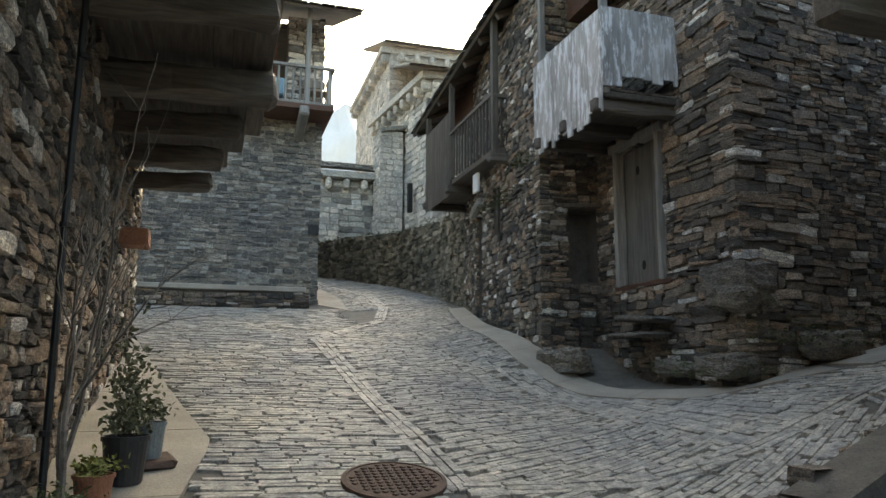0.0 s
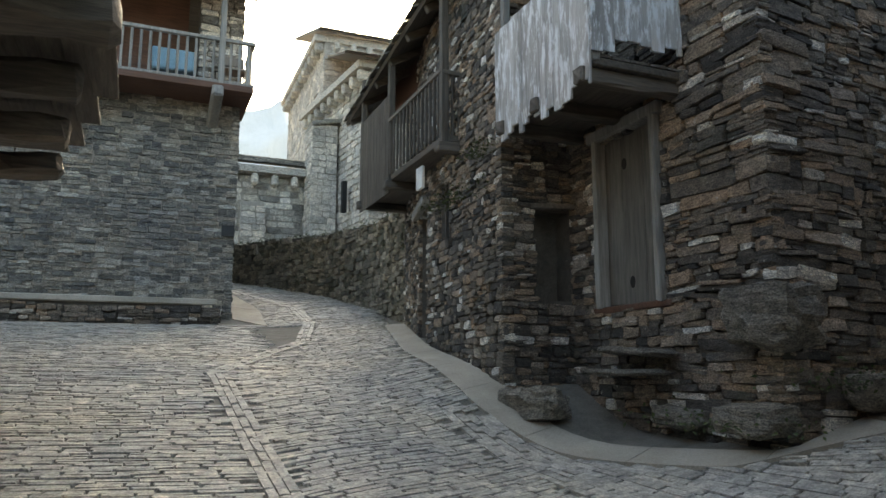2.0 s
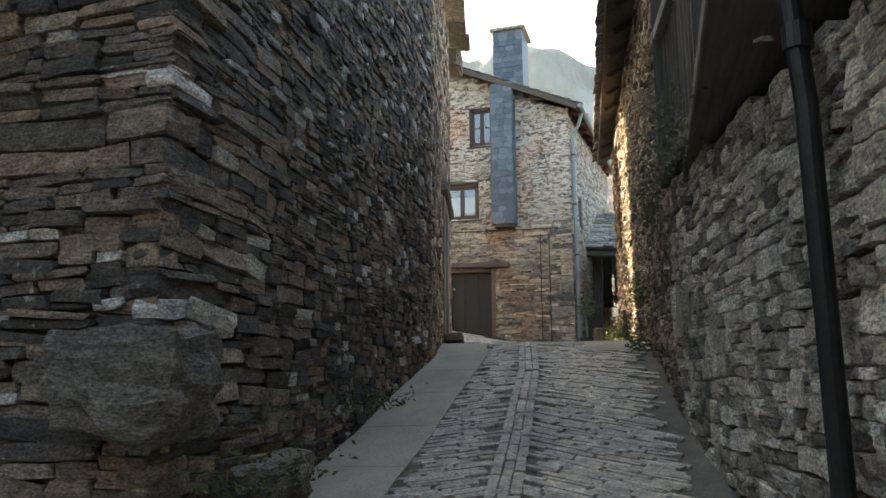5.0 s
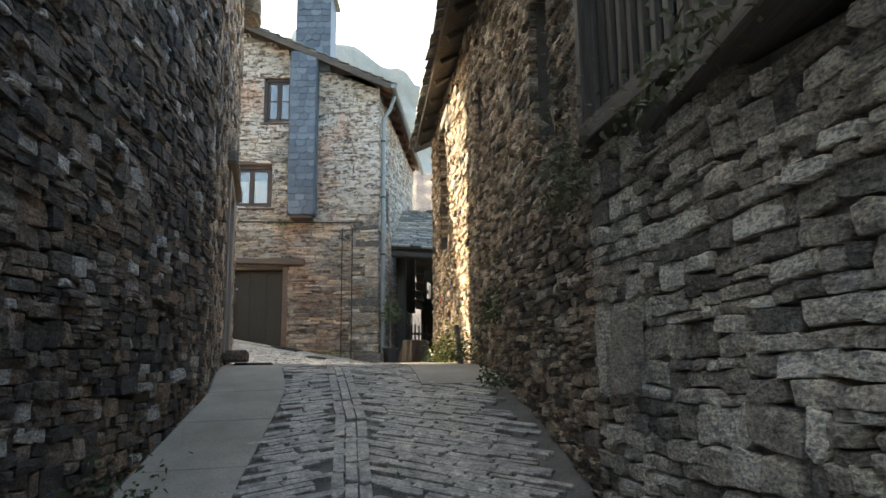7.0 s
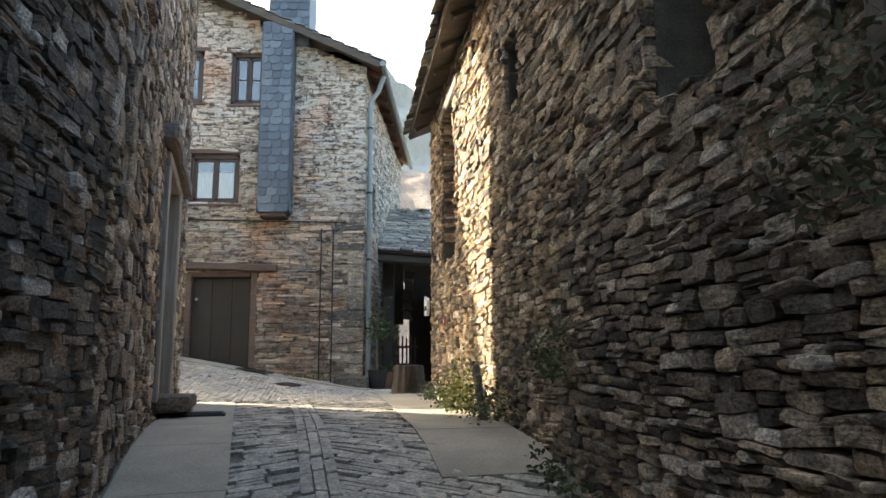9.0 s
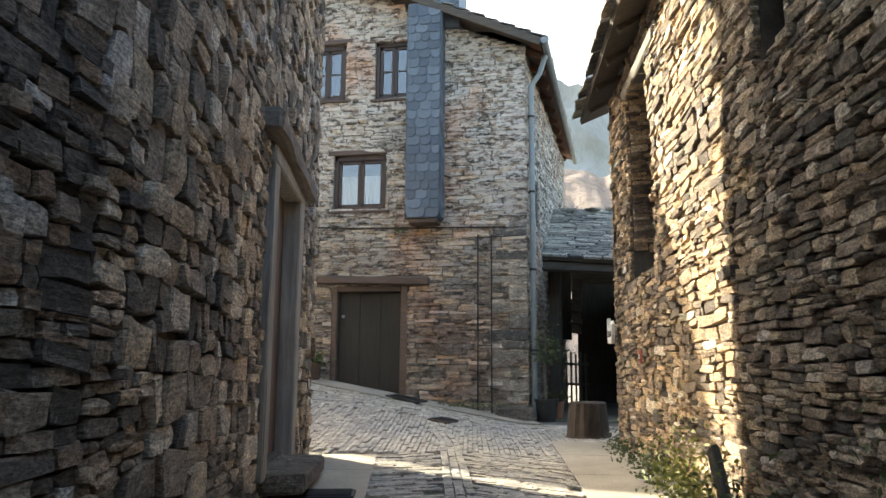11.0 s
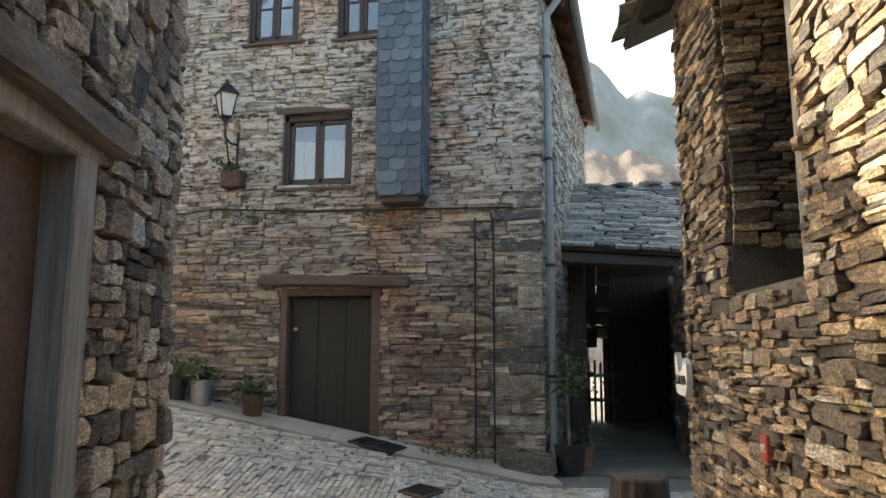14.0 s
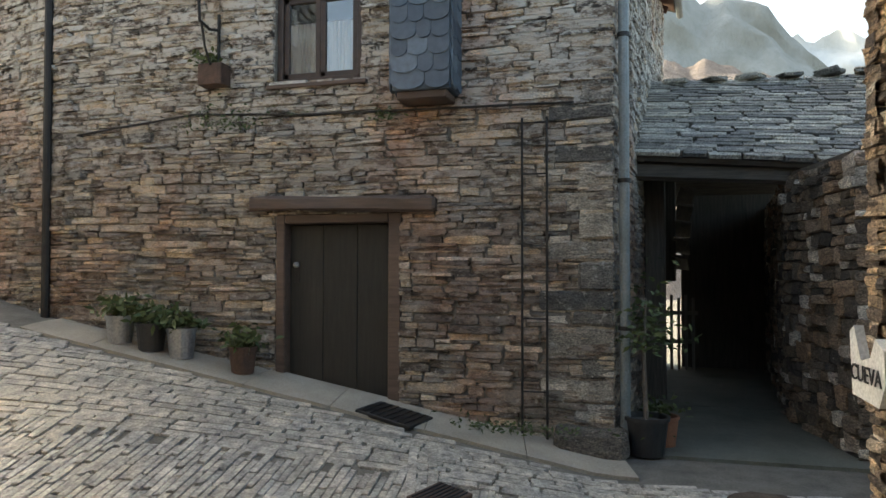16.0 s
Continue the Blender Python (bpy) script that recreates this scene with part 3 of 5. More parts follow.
part("recess_back", span(4.85, 5.6, 9.84, 9.97, 2.6, 4.1, bevel=0), MORTAR, corner_house)
part("lintel", bar((4.86, 9.53, 3.96), (5.47, 9.5, 3.99), .16, .07, bevel=.015, jit=.006), OLD_WOOD_Y, corner_house, "split timber lintel")
def rock(sx, sy, sz, m, seed):
    b = bmesh.new()
    bmesh.ops.create_cube(b, size=1)
    bmesh.ops.subdivide_edges(b, edges=b.edges[:], cuts=5, use_grid_fill=True)
    for v in b.verts:
        d = v.co.normalized()
        v.co = v.co.lerp(d * .58, .42)
        k = noise.fractal(v.co * 2.6 + Vector((seed, 1, 2)), 1.0, 2.0, 4) * .2
        v.co = Vector((v.co.x * sx, v.co.y * sy, v.co.z * sz)) + d * k * min(sx, sy, sz * 1.3)
    b.transform(m)
    return b


# low ledges and boulders at the foot of the corner
for cx, cy, cz, sx, sy, sz, rz in ((5.46, 6.56, 2.47, .5, .66, .5, 10), (5.38, 6.7, 1.62, .45, .6, .24, 5), (4.55, 8.9, 1.68, .45, .7, .3, 15), (5.36, 7.6, 1.58, .3, .6, .18, -4), (5.3, 8.1, 2.2, .45, .9, .07, 3), (5.25, 8.2, 2.0, .5, 1.0, .06, -3), (6.6, 6.5, 1.85, .8, .35, .3, 8)):
    part("boulder", rock(sx, sy, sz, pose(cx, cy, cz, random.uniform(-4, 4), random.uniform(-4, 4), rz), cy * 3), SLATE_BLOCK, corner_house, "large rough boulder built into the wall foot")


def plank_door(parent, p, q, z0, z1, material, n=4, frame=True, fmat=None, depth=.18, label="", thick=.13):
    """A plank door between plan points p and q, set back from the wall's face, with jambs and head."""
    p, q = Vector((*p, 0)), Vector((*q, 0))
    t = (q - p).normalized()
    nr = Vector((t.y, -t.x, 0))
    d = part("door", bar(p - nr * (depth + .03) + Vector((0, 0, (z0 + z1) / 2)), q - nr * (depth + .03) + Vector((0, 0, (z0 + z1) / 2)), .02, z1 - z0, bevel=0), material, parent, label)
    w = (q - p).length
    for i in range(n):
        a, b = p + t * (w * i / n + .003) - nr * depth, p + t * (w * (i + 1) / n - .003) - nr * depth
        part("plank", bar(a + Vector((0, 0, (z0 + z1) / 2)), b + Vector((0, 0, (z0 + z1) / 2)), .035, z1 - z0 - random.uniform(0, .03), bevel=.005, jit=.002), material, d)
    if frame:
        f = fmat or material
        for e, s in ((p, 1), (q, -1)):
            c = e + t * .05 * s - nr * (depth - .09)
            part("jamb", block((thick, .16, z1 - z0 + .04), Matrix.Translation((c.x, c.y, (z0 + z1) / 2)) @ Matrix.Rotation(math.atan2(t.y, t.x), 4, "Z"), bevel=.012, jit=.006, cuts=3), f, d)
        part("head", bar(p - t * .08 - nr * (depth - .09) + Vector((0, 0, z1)), q + t * .08 - nr * (depth - .09) + Vector((0, 0, z1)), .17, .13, bevel=.015, jit=.006), f, d)
    return d


bd = plank_door(corner_house, (5.45, 8.93), (5.45, 7.8), 2.72, 4.7, DOOR_WOOD, 3, True, GREY_WOOD, .09, "tall grey weathered plank door with cat holes", .075)
for hy, hz in ((8.43, 2.96), (8.5, 4.3)):
    # Flat black disc on the plank; the hole's depth is only its colour
    hole = lathe([(.045, 0), (.045, .01)], 16)
    hole.transform(Matrix.Translation((5.532, hy, hz)) @ Matrix.Rotation(-math.pi / 2, 4, "Y") @ Matrix.Diagonal((1.5, 1, 1, 1)))
    part("cat_hole", hole, BLACK, bd, "dark oval hole in the door")
part("sill", span(5.42, 5.7, 7.7, 9.05, 2.64, 2.72, bevel=.02, jit=.008), RED_WOOD, bd, "worn reddish timber sill")

# boarded balcony
bb = part("balcony", span(4.4, 5.5, 7.42, 9.3, 4.86, 4.94, bevel=.01), OLD_WOOD_Y, corner_house, "balcony boarded with peeling white planks")
y = 9.34
while y > 7.42:
    w = random.uniform(.09, .17)
    yb = max(y - w, 7.4)
    low = 4.62 + random.choice((0, .04, .1, -.03)) + .0 * y
    part("plank", span(4.345, 4.375, yb + .003, y, low, 6.0 + random.uniform(-.01, .02), bevel=.004, jit=.003), WHITE_WOOD, bb)
    y = yb
x = 4.36
while x < 5.42:
    w = random.uniform(.1, .19)
    xb = min(x + w, 5.44)
    part("plank", span(x, xb - .003, 7.375, 7.405, (5.0 if x < 4.5 else 5.12) + random.uniform(-.04, .04), 6.02, bevel=.004, jit=.003), WHITE_WOOD, bb)
    x = xb
for yy in (7.55, 8.4, 9.2):
    part("joist", bar((4.3, yy, 4.78), (5.6, yy, 4.8), .15, .16, bevel=.02, jit=.01, cuts=3), OLD_WOOD_X, bb)
for i in range(5):
    part("floor_board", span(4.4 + i * .22, 4.61 + i * .22, 7.42, 9.32, 4.945, 4.975, bevel=.004, jit=.003), OLD_WOOD_Y, bb)
for yy in (7.45, 9.22):
    part("post", block((.09, .09, 2.4), Matrix.Translation((4.43, yy, 6.1)), bevel=.01), GREY_WOOD, bb)
part("top_rail", bar((4.41, 7.4, 6.0), (4.41, 9.32, 6.0), .07, .06), GREY_WOOD, bb)

# dark wooden balcony further up the lane
db = part("balcony", span(4.38, 5.3, 11.0, 15.1, 5.17, 5.27, bevel=.01), OLD_WOOD_Y, corner_house, "dark timber balcony with a boarded end")
yy = 15.1
while yy > 13.4:
    part("plank", span(4.34, 4.37, yy - .17, yy - .004, 4.95, 6.7, bevel=.004, jit=.002), OLD_WOOD, db)
    yy -= .175
for i in range(14):
    part("baluster", span(4.35, 4.39, 13.3 - i * .165, 13.34 - i * .165, 5.27, 6.2, bevel=.005), OLD_WOOD, db)
for i in range(6):
    part("baluster", span(4.4 + i * .1, 4.43 + i * .1, 11.0, 11.04, 5.27, 6.15, bevel=.005), OLD_WOOD, db)
part("rail", bar((4.37, 11.0, 6.23), (4.37, 13.4, 6.23), .07, .07), OLD_WOOD_Y, db)
part("rail", bar((4.37, 11.02, 6.19), (5.0, 11.02, 6.19), .07, .07), OLD_WOOD_X, db)
for q in (11.05, 13.4, 15.05):
    part("post", block((.11, .11, 2.5), Matrix.Translation((4.4, q, 6.35)), bevel=.01), OLD_WOOD, db)
    part("joist", bar((4.28, q, 5.09), (5.4, q, 5.09), .16, .15, bevel=.02, jit=.008), OLD_WOOD_X, db)
plank_door(corner_house, (5.04, 13.4), (4.87, 12.65), 2.5, 4.5, OLD_WOOD, 3, True, OLD_WOOD, .22, "dark plank door under the balcony")
part("lintel", bar((4.98, 13.6, 4.62), (4.72, 12.45, 4.66), .25, .14, bevel=.02, jit=.008), GREY_WOOD, corner_house)
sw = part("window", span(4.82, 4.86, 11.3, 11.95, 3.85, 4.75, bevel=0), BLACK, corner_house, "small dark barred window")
for q in (11.45, 11.6, 11.75):
    part("window_bar", span(4.72, 4.75, q, q + .03, 3.85, 4.75, bevel=.004), OLD_WOOD, sw)
part("sign_plate", span(4.45, 4.5, 12.05, 12.3, 4.75, 5.1, bevel=.006), WHITE, corner_house, "small white wall plate")

# roof of the corner house: slates over deep timber eaves
def slate_roof(parent, a, b, c, d, rows, material, seed, label="", size=(.25, .45), thick=.025):
    """Overlapping slates over the quad a-b (eave) to d-c (ridge)."""
    rng = random.Random(seed)
    a, b, c, d = map(Vector, (a, b, c, d))
    up = ((d - a) + (c - b)) / 2
    nrm = (b - a).cross(d - a).normalized()
    if nrm.z < 0:
        nrm = -nrm
    bm = bmesh.new()
    vs = [bm.verts.new(p) for p in (a, b, c, d)] + [bm.verts.new(p - nrm * .06) for p in (a, b, c, d)]
    for f in ((0, 1, 2, 3), (7, 6, 5, 4), (0, 4, 5, 1), (1, 5, 6, 2), (2, 6, 7, 3), (3, 7, 4, 0)):
        bm.faces.new([vs[i] for i in f])
    bmesh.ops.recalc_face_normals(bm, faces=bm.faces)
    roof = part("roof", bm, OLD_WOOD_Y, parent, label)
    places = []
    for r in range(rows):
        f = r / rows
        p, q = a.lerp(d, f), b.lerp(c, f)
        t = (q - p).normalized()
        u, L = 0, (q - p).length
        hgt = up.length / rows
        while u < L:
            w = min(rng.uniform(*size), L - u + .03)
            m = Matrix((t, (up - t * up.dot(t)).normalized(), nrm)).transposed().to_4x4()
            cpt = p + t * (u + w / 2) + up.normalized() * hgt * .45 + nrm * (.035 + rng.uniform(0, .012))
            places.append((Matrix.Translation(cpt) @ m @ Matrix.Rotation(rng.gauss(0, .02), 4, "Z") @ Matrix.Rotation(-.09, 4, "X") @ Matrix.Diagonal((w * .97, hgt * 1.5 * rng.uniform(.9, 1.05), thick, 1)), rng.randrange(99)))
            u += w
    lay("slate_covering", places, SETT_SHAPES, material, roof, (lambda m: True) if len(places) <= 300 else None, 300, "slate")
    return roof


slate_roof(corner_house, (4.3, 16.1, 7.05), (4.2, 6.2, 8.1), (8.5, 6.2, 10.6), (8.5, 16.1, 9.7), 22, ROOF, 31, "dark slate roof with deep timber eaves")
for i in range(12):
    q = 16.2 - i * .85
    part("rafter", bar((4.35, q - .3, 7.0 + i * .088), (5.8, q - .3, 7.85 + i * .08), .1, .13, bevel=.01), OLD_WOOD_X, corner_house)
part("upper_wall", span(5.0, 5.3, 6.9, 15.3, 6.9, 8.6, bevel=0), RED_WOOD, corner_house, "reddish earth infill under the eaves")
for i in range(16):
    f = i / 15
    part("eave_slab", block((.75, .62, .07), pose(6.6 + f * 10.4, y_on(B_SOUTH, 6.6 + f * 10.4) - .1, 9.72, 3, 0, 6 + 8 * f), bevel=.015, jit=.01), ROOF, corner_house)
part("cornice", block((.6, 1.2, .5), pose(17.0, 8.6, 9.3, 0, 0, 8), bevel=.06, jit=.03), SLATE_WARM, corner_house, "projecting stone cornice")

# low door in the alley
pA, pB = far_u.at(dl)[0], far_u.at(dr)[0]
ad = plank_door(corner_house, (pA.x, pA.y), (pB.x, pB.y), 3.15, 5.42, BROWN_WOOD, 3, True, GREY_WOOD, .12, "brown plank door in a grey timber frame", .18)
mid, tt, nn = far_u.at((dl + dr) / 2)
part("lintel", bar(far_u.at(dl - .3)[0] + Vector((0, 0, 5.6)) + nn * .02, far_u.at(dr + .25)[0] + Vector((0, 0, 5.5)) + nn * .02, .22, .17, bevel=.03, jit=.012, cuts=4), OLD_WOOD_X, corner_house, "cracked grey timber lintel")
part("threshold", block((1.2, .4, .14), Matrix.Translation((mid.x + nn.x * .12, mid.y + nn.y * .12, 3.1)) @ Matrix.Rotation(math.atan2(tt.y, tt.x), 4, "Z"), bevel=.02, jit=.01), SLATE, corner_house)
pl = part("notice", bar(far_u.at(dl + .5)[0] - nn * .098 + Vector((0, 0, 5.12)), far_u.at(dl + .8)[0] - nn * .098 + Vector((0, 0, 5.12)), .012, .34, bevel=.002), ORANGE, ad, "orange notice with a dark heading")
part("heading", bar(far_u.at(dl + .5)[0] - nn * .088 + Vector((0, 0, 5.23)), far_u.at(dl + .8)[0] - nn * .088 + Vector((0, 0, 5.23)), .006, .12, bevel=.001), BLACK_PLASTIC, pl)
for zz in (5.0, 5.05, 5.1):
    part("text_bar", bar(far_u.at(dl + .6)[0] - nn * .089 + Vector((0, 0, zz)), far_u.at(dl + .76)[0] - nn * .089 + Vector((0, 0, zz)), .004, .016, bevel=0), BLACK_PLASTIC, pl)


def lettering(text, size, m, material, parent):
    cu = bpy.data.curves.new("lettering", "FONT")
    cu.body, cu.size, cu.extrude, cu.align_x, cu.align_y = text, size, .002, "CENTER", "CENTER"
    tmp = bpy.data.objects.new("lettering", cu)
    me = bpy.data.meshes.new_from_object(tmp)
    bpy.data.objects.remove(tmp)
    me.transform(m)
    part("lettering", me, material, parent)


np_ = far_u.at(dl + .65)[0] - nn * .083
lettering("SE VENDE", .06, Matrix.Translation((np_.x, np_.y, 5.23)) @ Matrix.Rotation(math.atan2(tt.y, tt.x), 4, "Z") @ Matrix.Rotation(math.pi / 2, 4, "X"), ORANGE, pl)

# ---- wall along the lane ----
G_LINE = [(0, 31), (3.3, 26), (4.4, 22.8), (5.05, 20.8), (5.45, 17.5), (5.35, 15.2)]
gl = Line(G_LINE)
lane_wall = thing("garden_wall", 5, 18, 3.4, "long mossy rubble garden wall with plants on its coping", "wall", kind="structure")
g_top = lambda u: float(np.interp(gl.length - u, [0, 2.3, 5.6, 8, 11.5, 18], [5.2, 5.3, 5.55, 5.75, 6.0, 6.9]))
stone_wall("wall", lane_wall, G_LINE, ground_z, g_top, MOSSY, course=(.07, .17), long=(.15, .4), seed=8, proud=.06)


def tufts(name, at, count, spread, size, material, parent=None, seed=1, up=.5, label="", category="plant"):
    """Many small bent leaves round a place."""
    rng = random.Random(seed)
    vs, fs = [], []
    for _ in range(count):
        o = Vector((rng.gauss(0, spread[0]), rng.gauss(0, spread[1]), abs(rng.gauss(0, spread[2])))) + Vector(at)
        d = Vector((rng.gauss(0, 1), rng.gauss(0, 1), rng.gauss(up, .6))).normalized()
        s = d.orthogonal().normalized()
        s = (Matrix.Rotation(rng.random() * 6.3, 3, d) @ s) * size * .22
        l = size * rng.uniform(.6, 1.3)
        b = len(vs)
        vs += [o, o + d * l * .5 + s, o + d * l + Vector((0, 0, -l * .15)), o + d * l * .5 - s]
        fs += [(b, b + 1, b + 2), (b, b + 2, b + 3)]
    ob = part(name, poly(name, vs, fs), material, parent)
    return tagged(ob, label, category if not parent else "", kind="stuff")


rng = random.Random(2)
for k in range(26):
    u = gl.length - .3 - k * .62
    p = gl.at(u)[0]
    tufts("moss_clump", (p.x + .22, p.y, g_top(u) - .02), 60, (.14, .22, .035), .07, MOSS, lane_wall, 100 + k)

# ---- house with the balcony at the bend ----
bend_house = thing("house", -2, 20, 3, "grey stone house with a timber balcony and a bench", "house")
stone_wall("wall", bend_house, [(-8, 17.4), (2.3, 17.4), (2.55, 27)], ground_z, lambda u: 7.6 if u < 10.3 else 10.3, BEND, "grey rubble wall with pale mortar", course=(.05, .12), long=(.14, .5), band=(1.0, 2.6), twist=.02, wave=.05, shapes=LAYER_SHAPES, joint=.0, seed=9, mortar=MORTAR_PALE, proud=.03, pick=lambda m: -2 < m.translation.x < 2.3 and m.translation.y < 17.5 and m.translation.z < 5)
part("upper_wall", span(-8, 1.2, 18.2, 18.5, 7.4, 10.3, bevel=0), RED_WOOD, bend_house, "earth-brown upper wall behind the balcony")
stone_wall("wall", bend_house, [(1.4, 17.42), (2.3, 17.42)], 8.1, 10.3, GREY, course=(.08, .15), long=(.18, .4), seed=19, proud=.03)
lb = part("balcony", span(-7, 2.45, 16.45, 18.3, 7.55, 7.68, bevel=.01), RED_WOOD, bend_house, "balcony with turned grey wooden railing")
for i in range(34):
    q = 2.3 - i * .17
    part("baluster", span(q, q + .055, 16.5, 16.55, 7.74, 8.58, bevel=.012), GREY_WOOD, lb)
for i in range(5):
    part("baluster", span(2.38, 2.43, 16.7 + i * .17, 16.75 + i * .17, 7.74, 8.58, bevel=.012), GREY_WOOD, lb)
part("rail", bar((-7, 16.52, 8.62), (2.46, 16.52, 8.62), .09, .07), GREY_WOOD, lb)
part("rail", bar((-7, 16.52, 7.72), (2.46, 16.52, 7.72), .08, .06), GREY_WOOD, lb)
part("rail", bar((2.42, 16.5, 8.62), (2.42, 17.6, 8.62), .08, .07), GREY_WOOD, lb)
for q in (-3.2, -.6, 1.75):
    part("post", span(q, q + .12, 16.46, 16.58, 7.6, 10.1, bevel=.015), GREY_WOOD, lb)
    part("bracket", bar((q + .0, 16.35, 7.5), (q, 17.6, 7.1), .22, .28, bevel=.04, jit=.01), GREY_WOOD, lb, "carved beam end under the balcony")
slate_roof(bend_house, (-9, 16.0, 9.85), (3.0, 16.0, 9.95), (3.0, 21.0, 12.0), (-9, 21, 12), 14, ROOF, 33, "slate roof with timber eaves")
part("plate", span(2.05, 2.3, 17.33, 17.37, 4.72, 4.95, bevel=.005), IRON, bend_house, "small dark plate by the corner")
bench = thing("stone_bench", 0, 16.9, 2.8, "low rubble bench with a smooth cement top", "bench")
stone_wall("base", bench, [(-4, 16.5), (2.0, 16.5), (2.1, 17.4)], ground_z, 3.22, SLATE, course=(.06, .12), long=(.15, .4), seed=10, proud=.05, thick=.8)
part("seat", span(-4, 1.95, 16.48, 17.36, 3.22, 3.34, bevel=.02, jit=.004), CONCRETE, bench, "smooth cement top")

chair = thing("folding_chair", 1.9, 17.0, 7.68, "grey wooden folding chair on the balcony", "chair")
for dx in (0, .4):
    part("leg", bar((1.9 + dx, 16.75, 7.69), (1.9 + dx, 17.2, 8.5), .03, .04), GREY_WOOD, chair)
    part("leg", bar((1.9 + dx, 17.2, 7.69), (1.9 + dx, 16.75, 8.15), .03, .04), GREY_WOOD, chair)
part("seat", span(1.88, 2.32, 16.75, 17.15, 8.12, 8.16), GREY_WOOD, chair)
part("backrest", span(1.88, 2.32, 17.15, 17.19, 8.35, 8.55), GREY_WOOD, chair)
tb = thing("table", .9, 17.1, 7.68, "small table under a light blue cloth", "table")
part("tablecloth", span(.5, 1.3, 16.8, 17.4, 7.95, 8.4, bevel=.03, jit=.01), BLUE_CLOTH, tb)
part("leg", span(.86, .94, 17.06, 17.14, 7.68, 7.96), GREY_WOOD, tb)

# ---- church ----
church = thing("church", 9, 36, 5, "tall pale stone church with corbelled eaves", "church")
for pts, zb, zt, sd in (([(8.4, 46), (8.3, 36), (18, 36)], 4, 18.3, 41), ([(7.6, 35.9), (8.5, 28.5), (16, 28.5)], 4, 13.9, 42), ([(3.5, 33.2), (7.5, 33.2)], 4, 10.3, 43)):
    stone_wall("wall", church, pts, zb, zt, PALE if sd < 43 else GREY, course=(.2, .36), long=(.35, .9), band=(1.0, 1.0), twist=.004, wave=.0, seed=sd, proud=.02, mortar=MORTAR_PALE, thick=.8)
    ln = Line(pts)
    part("cornice", poly("cornice", [((ln.at(u)[0] + ln.at(u)[2] * o).x, (ln.at(u)[0] + ln.at(u)[2] * o).y, z) for u in ln.s for o, z in ((-.4, zt), (.5, zt), (.5, zt + .3), (-.4, zt + .45))], [(k * 4 + a, k * 4 + (a + 1) % 4, k * 4 + 4 + (a + 1) % 4, k * 4 + 4 + a) for k in range(len(ln.s) - 1) for a in range(4)]), PALE, church)
    u = .4
    while u < ln.length:
        p, t, nr = ln.at(u)
        part("corbel", block((.28, .5, .5), Matrix.Translation((p.x + nr.x * .2, p.y + nr.y * .2, zt - .27)) @ Matrix.Rotation(math.atan2(t.y, t.x), 4, "Z"), bevel=.12), PALE, church)
        u += .85
stone_wall("buttress", church, [(6.9, 33.0), (6.9, 31.6), (8.0, 31.6)], 4, 12.4, PALE, course=(.2, .36), long=(.3, .6), band=(1.0, 1.0), twist=.004, wave=.0, seed=44, proud=.02, mortar=MORTAR_PALE)
part("buttress_cap", block((1.3, 1.7, .2), pose(7.5, 32.3, 12.5, 0, -12, 0), bevel=.04), ROOF, church)
slate_roof(church, (3.3, 32.7, 10.7), (7.6, 32.7, 10.7), (7.6, 36, 11.9), (3.3, 36, 11.9), 8, ROOF, 45, "low slate roof")
slate_roof(church, (7.3, 28.0, 14.2), (16, 28.0, 14.2), (16, 36, 17.5), (8.5, 36, 17.5), 12, PALE, 46)
slate_roof(church, (7.9, 35.5, 18.7), (18, 35.5, 18.7), (18, 42, 21), (7.9, 42, 21), 12, PALE, 47)
part("slit_window", span(7.9, 8.1, 30.2, 30.45, 8.3, 9.6, bevel=0), BLACK, church, "narrow dark slit window")
stone_wall("pier", church, [(4.2, 32.8), (5.2, 32.8), (5.2, 33.2)], 4, 9.0, PALE, course=(.2, .36), long=(.3, .6), band=(1.0, 1.0), twist=.004, wave=.0, seed=48, proud=.02, mortar=MORTAR_PALE)

# ---- house with the jetty, by the start ----
jetty_house = thing("house", -3, 6, 1, "dark slate house with projecting rough beams", "house")
stone_wall("wall", jetty_house, [(-.98, -7), (-.98, 4), (-1.05, 10.4), (-7, 11.2)], ground_z, 7.5, SLATE, "dark slate rubble wall", course=(.04, .13), long=(.12, .5), seed=11, proud=.035, pick=lambda m: 3 < m.translation.y < 10.3 and m.translation.z < 4, big=.05)
for yy, xe, zz, w in ((3.6, .2, 4.2, .26), (4.9, .33, 4.1, .26), (6.2, .42, 4.0, .28), (7.3, .15, 3.98, .24), (8.3, .0, 3.92, .24), (9.2, -.12, 3.86, .22)):
    part("beam", bar((-1.3, yy, zz - .08), (xe, yy + .1, zz), w, w * .95, bevel=.04, jit=.022, cuts=5), OLD_WOOD_X, jetty_house, "rough-hewn projecting beam")
for i in range(9):
    xx = -1.0 + i * .16
    part("floor_board", bar((xx, 2.2, 4.42), (xx - .0, 9.6 - max(0, xx + .1) * 4.5, 4.1), .18, .04, bevel=.005, jit=.004), OLD_WOOD_Y, jetty_house)
part("upper_wall", poly("upper_wall", [(.12, 2.2, 4.4), (.36, 6.0, 4.22), (-.2, 9.6, 4.1), (.12, 2.2, 6.6), (.36, 6.0, 6.4), (-.2, 9.6, 6.3), (-.9, 2.2, 4.4), (-.9, 9.6, 4.1), (-.9, 2.2, 6.6), (-.9, 9.6, 6.3)], [(0, 1, 4, 3), (1, 2, 5, 4), (2, 7, 9, 5), (6, 0, 3, 8), (3, 4, 5, 9, 8)]), OLD_WOOD_Y, jetty_house, "dark boarded upper storey")
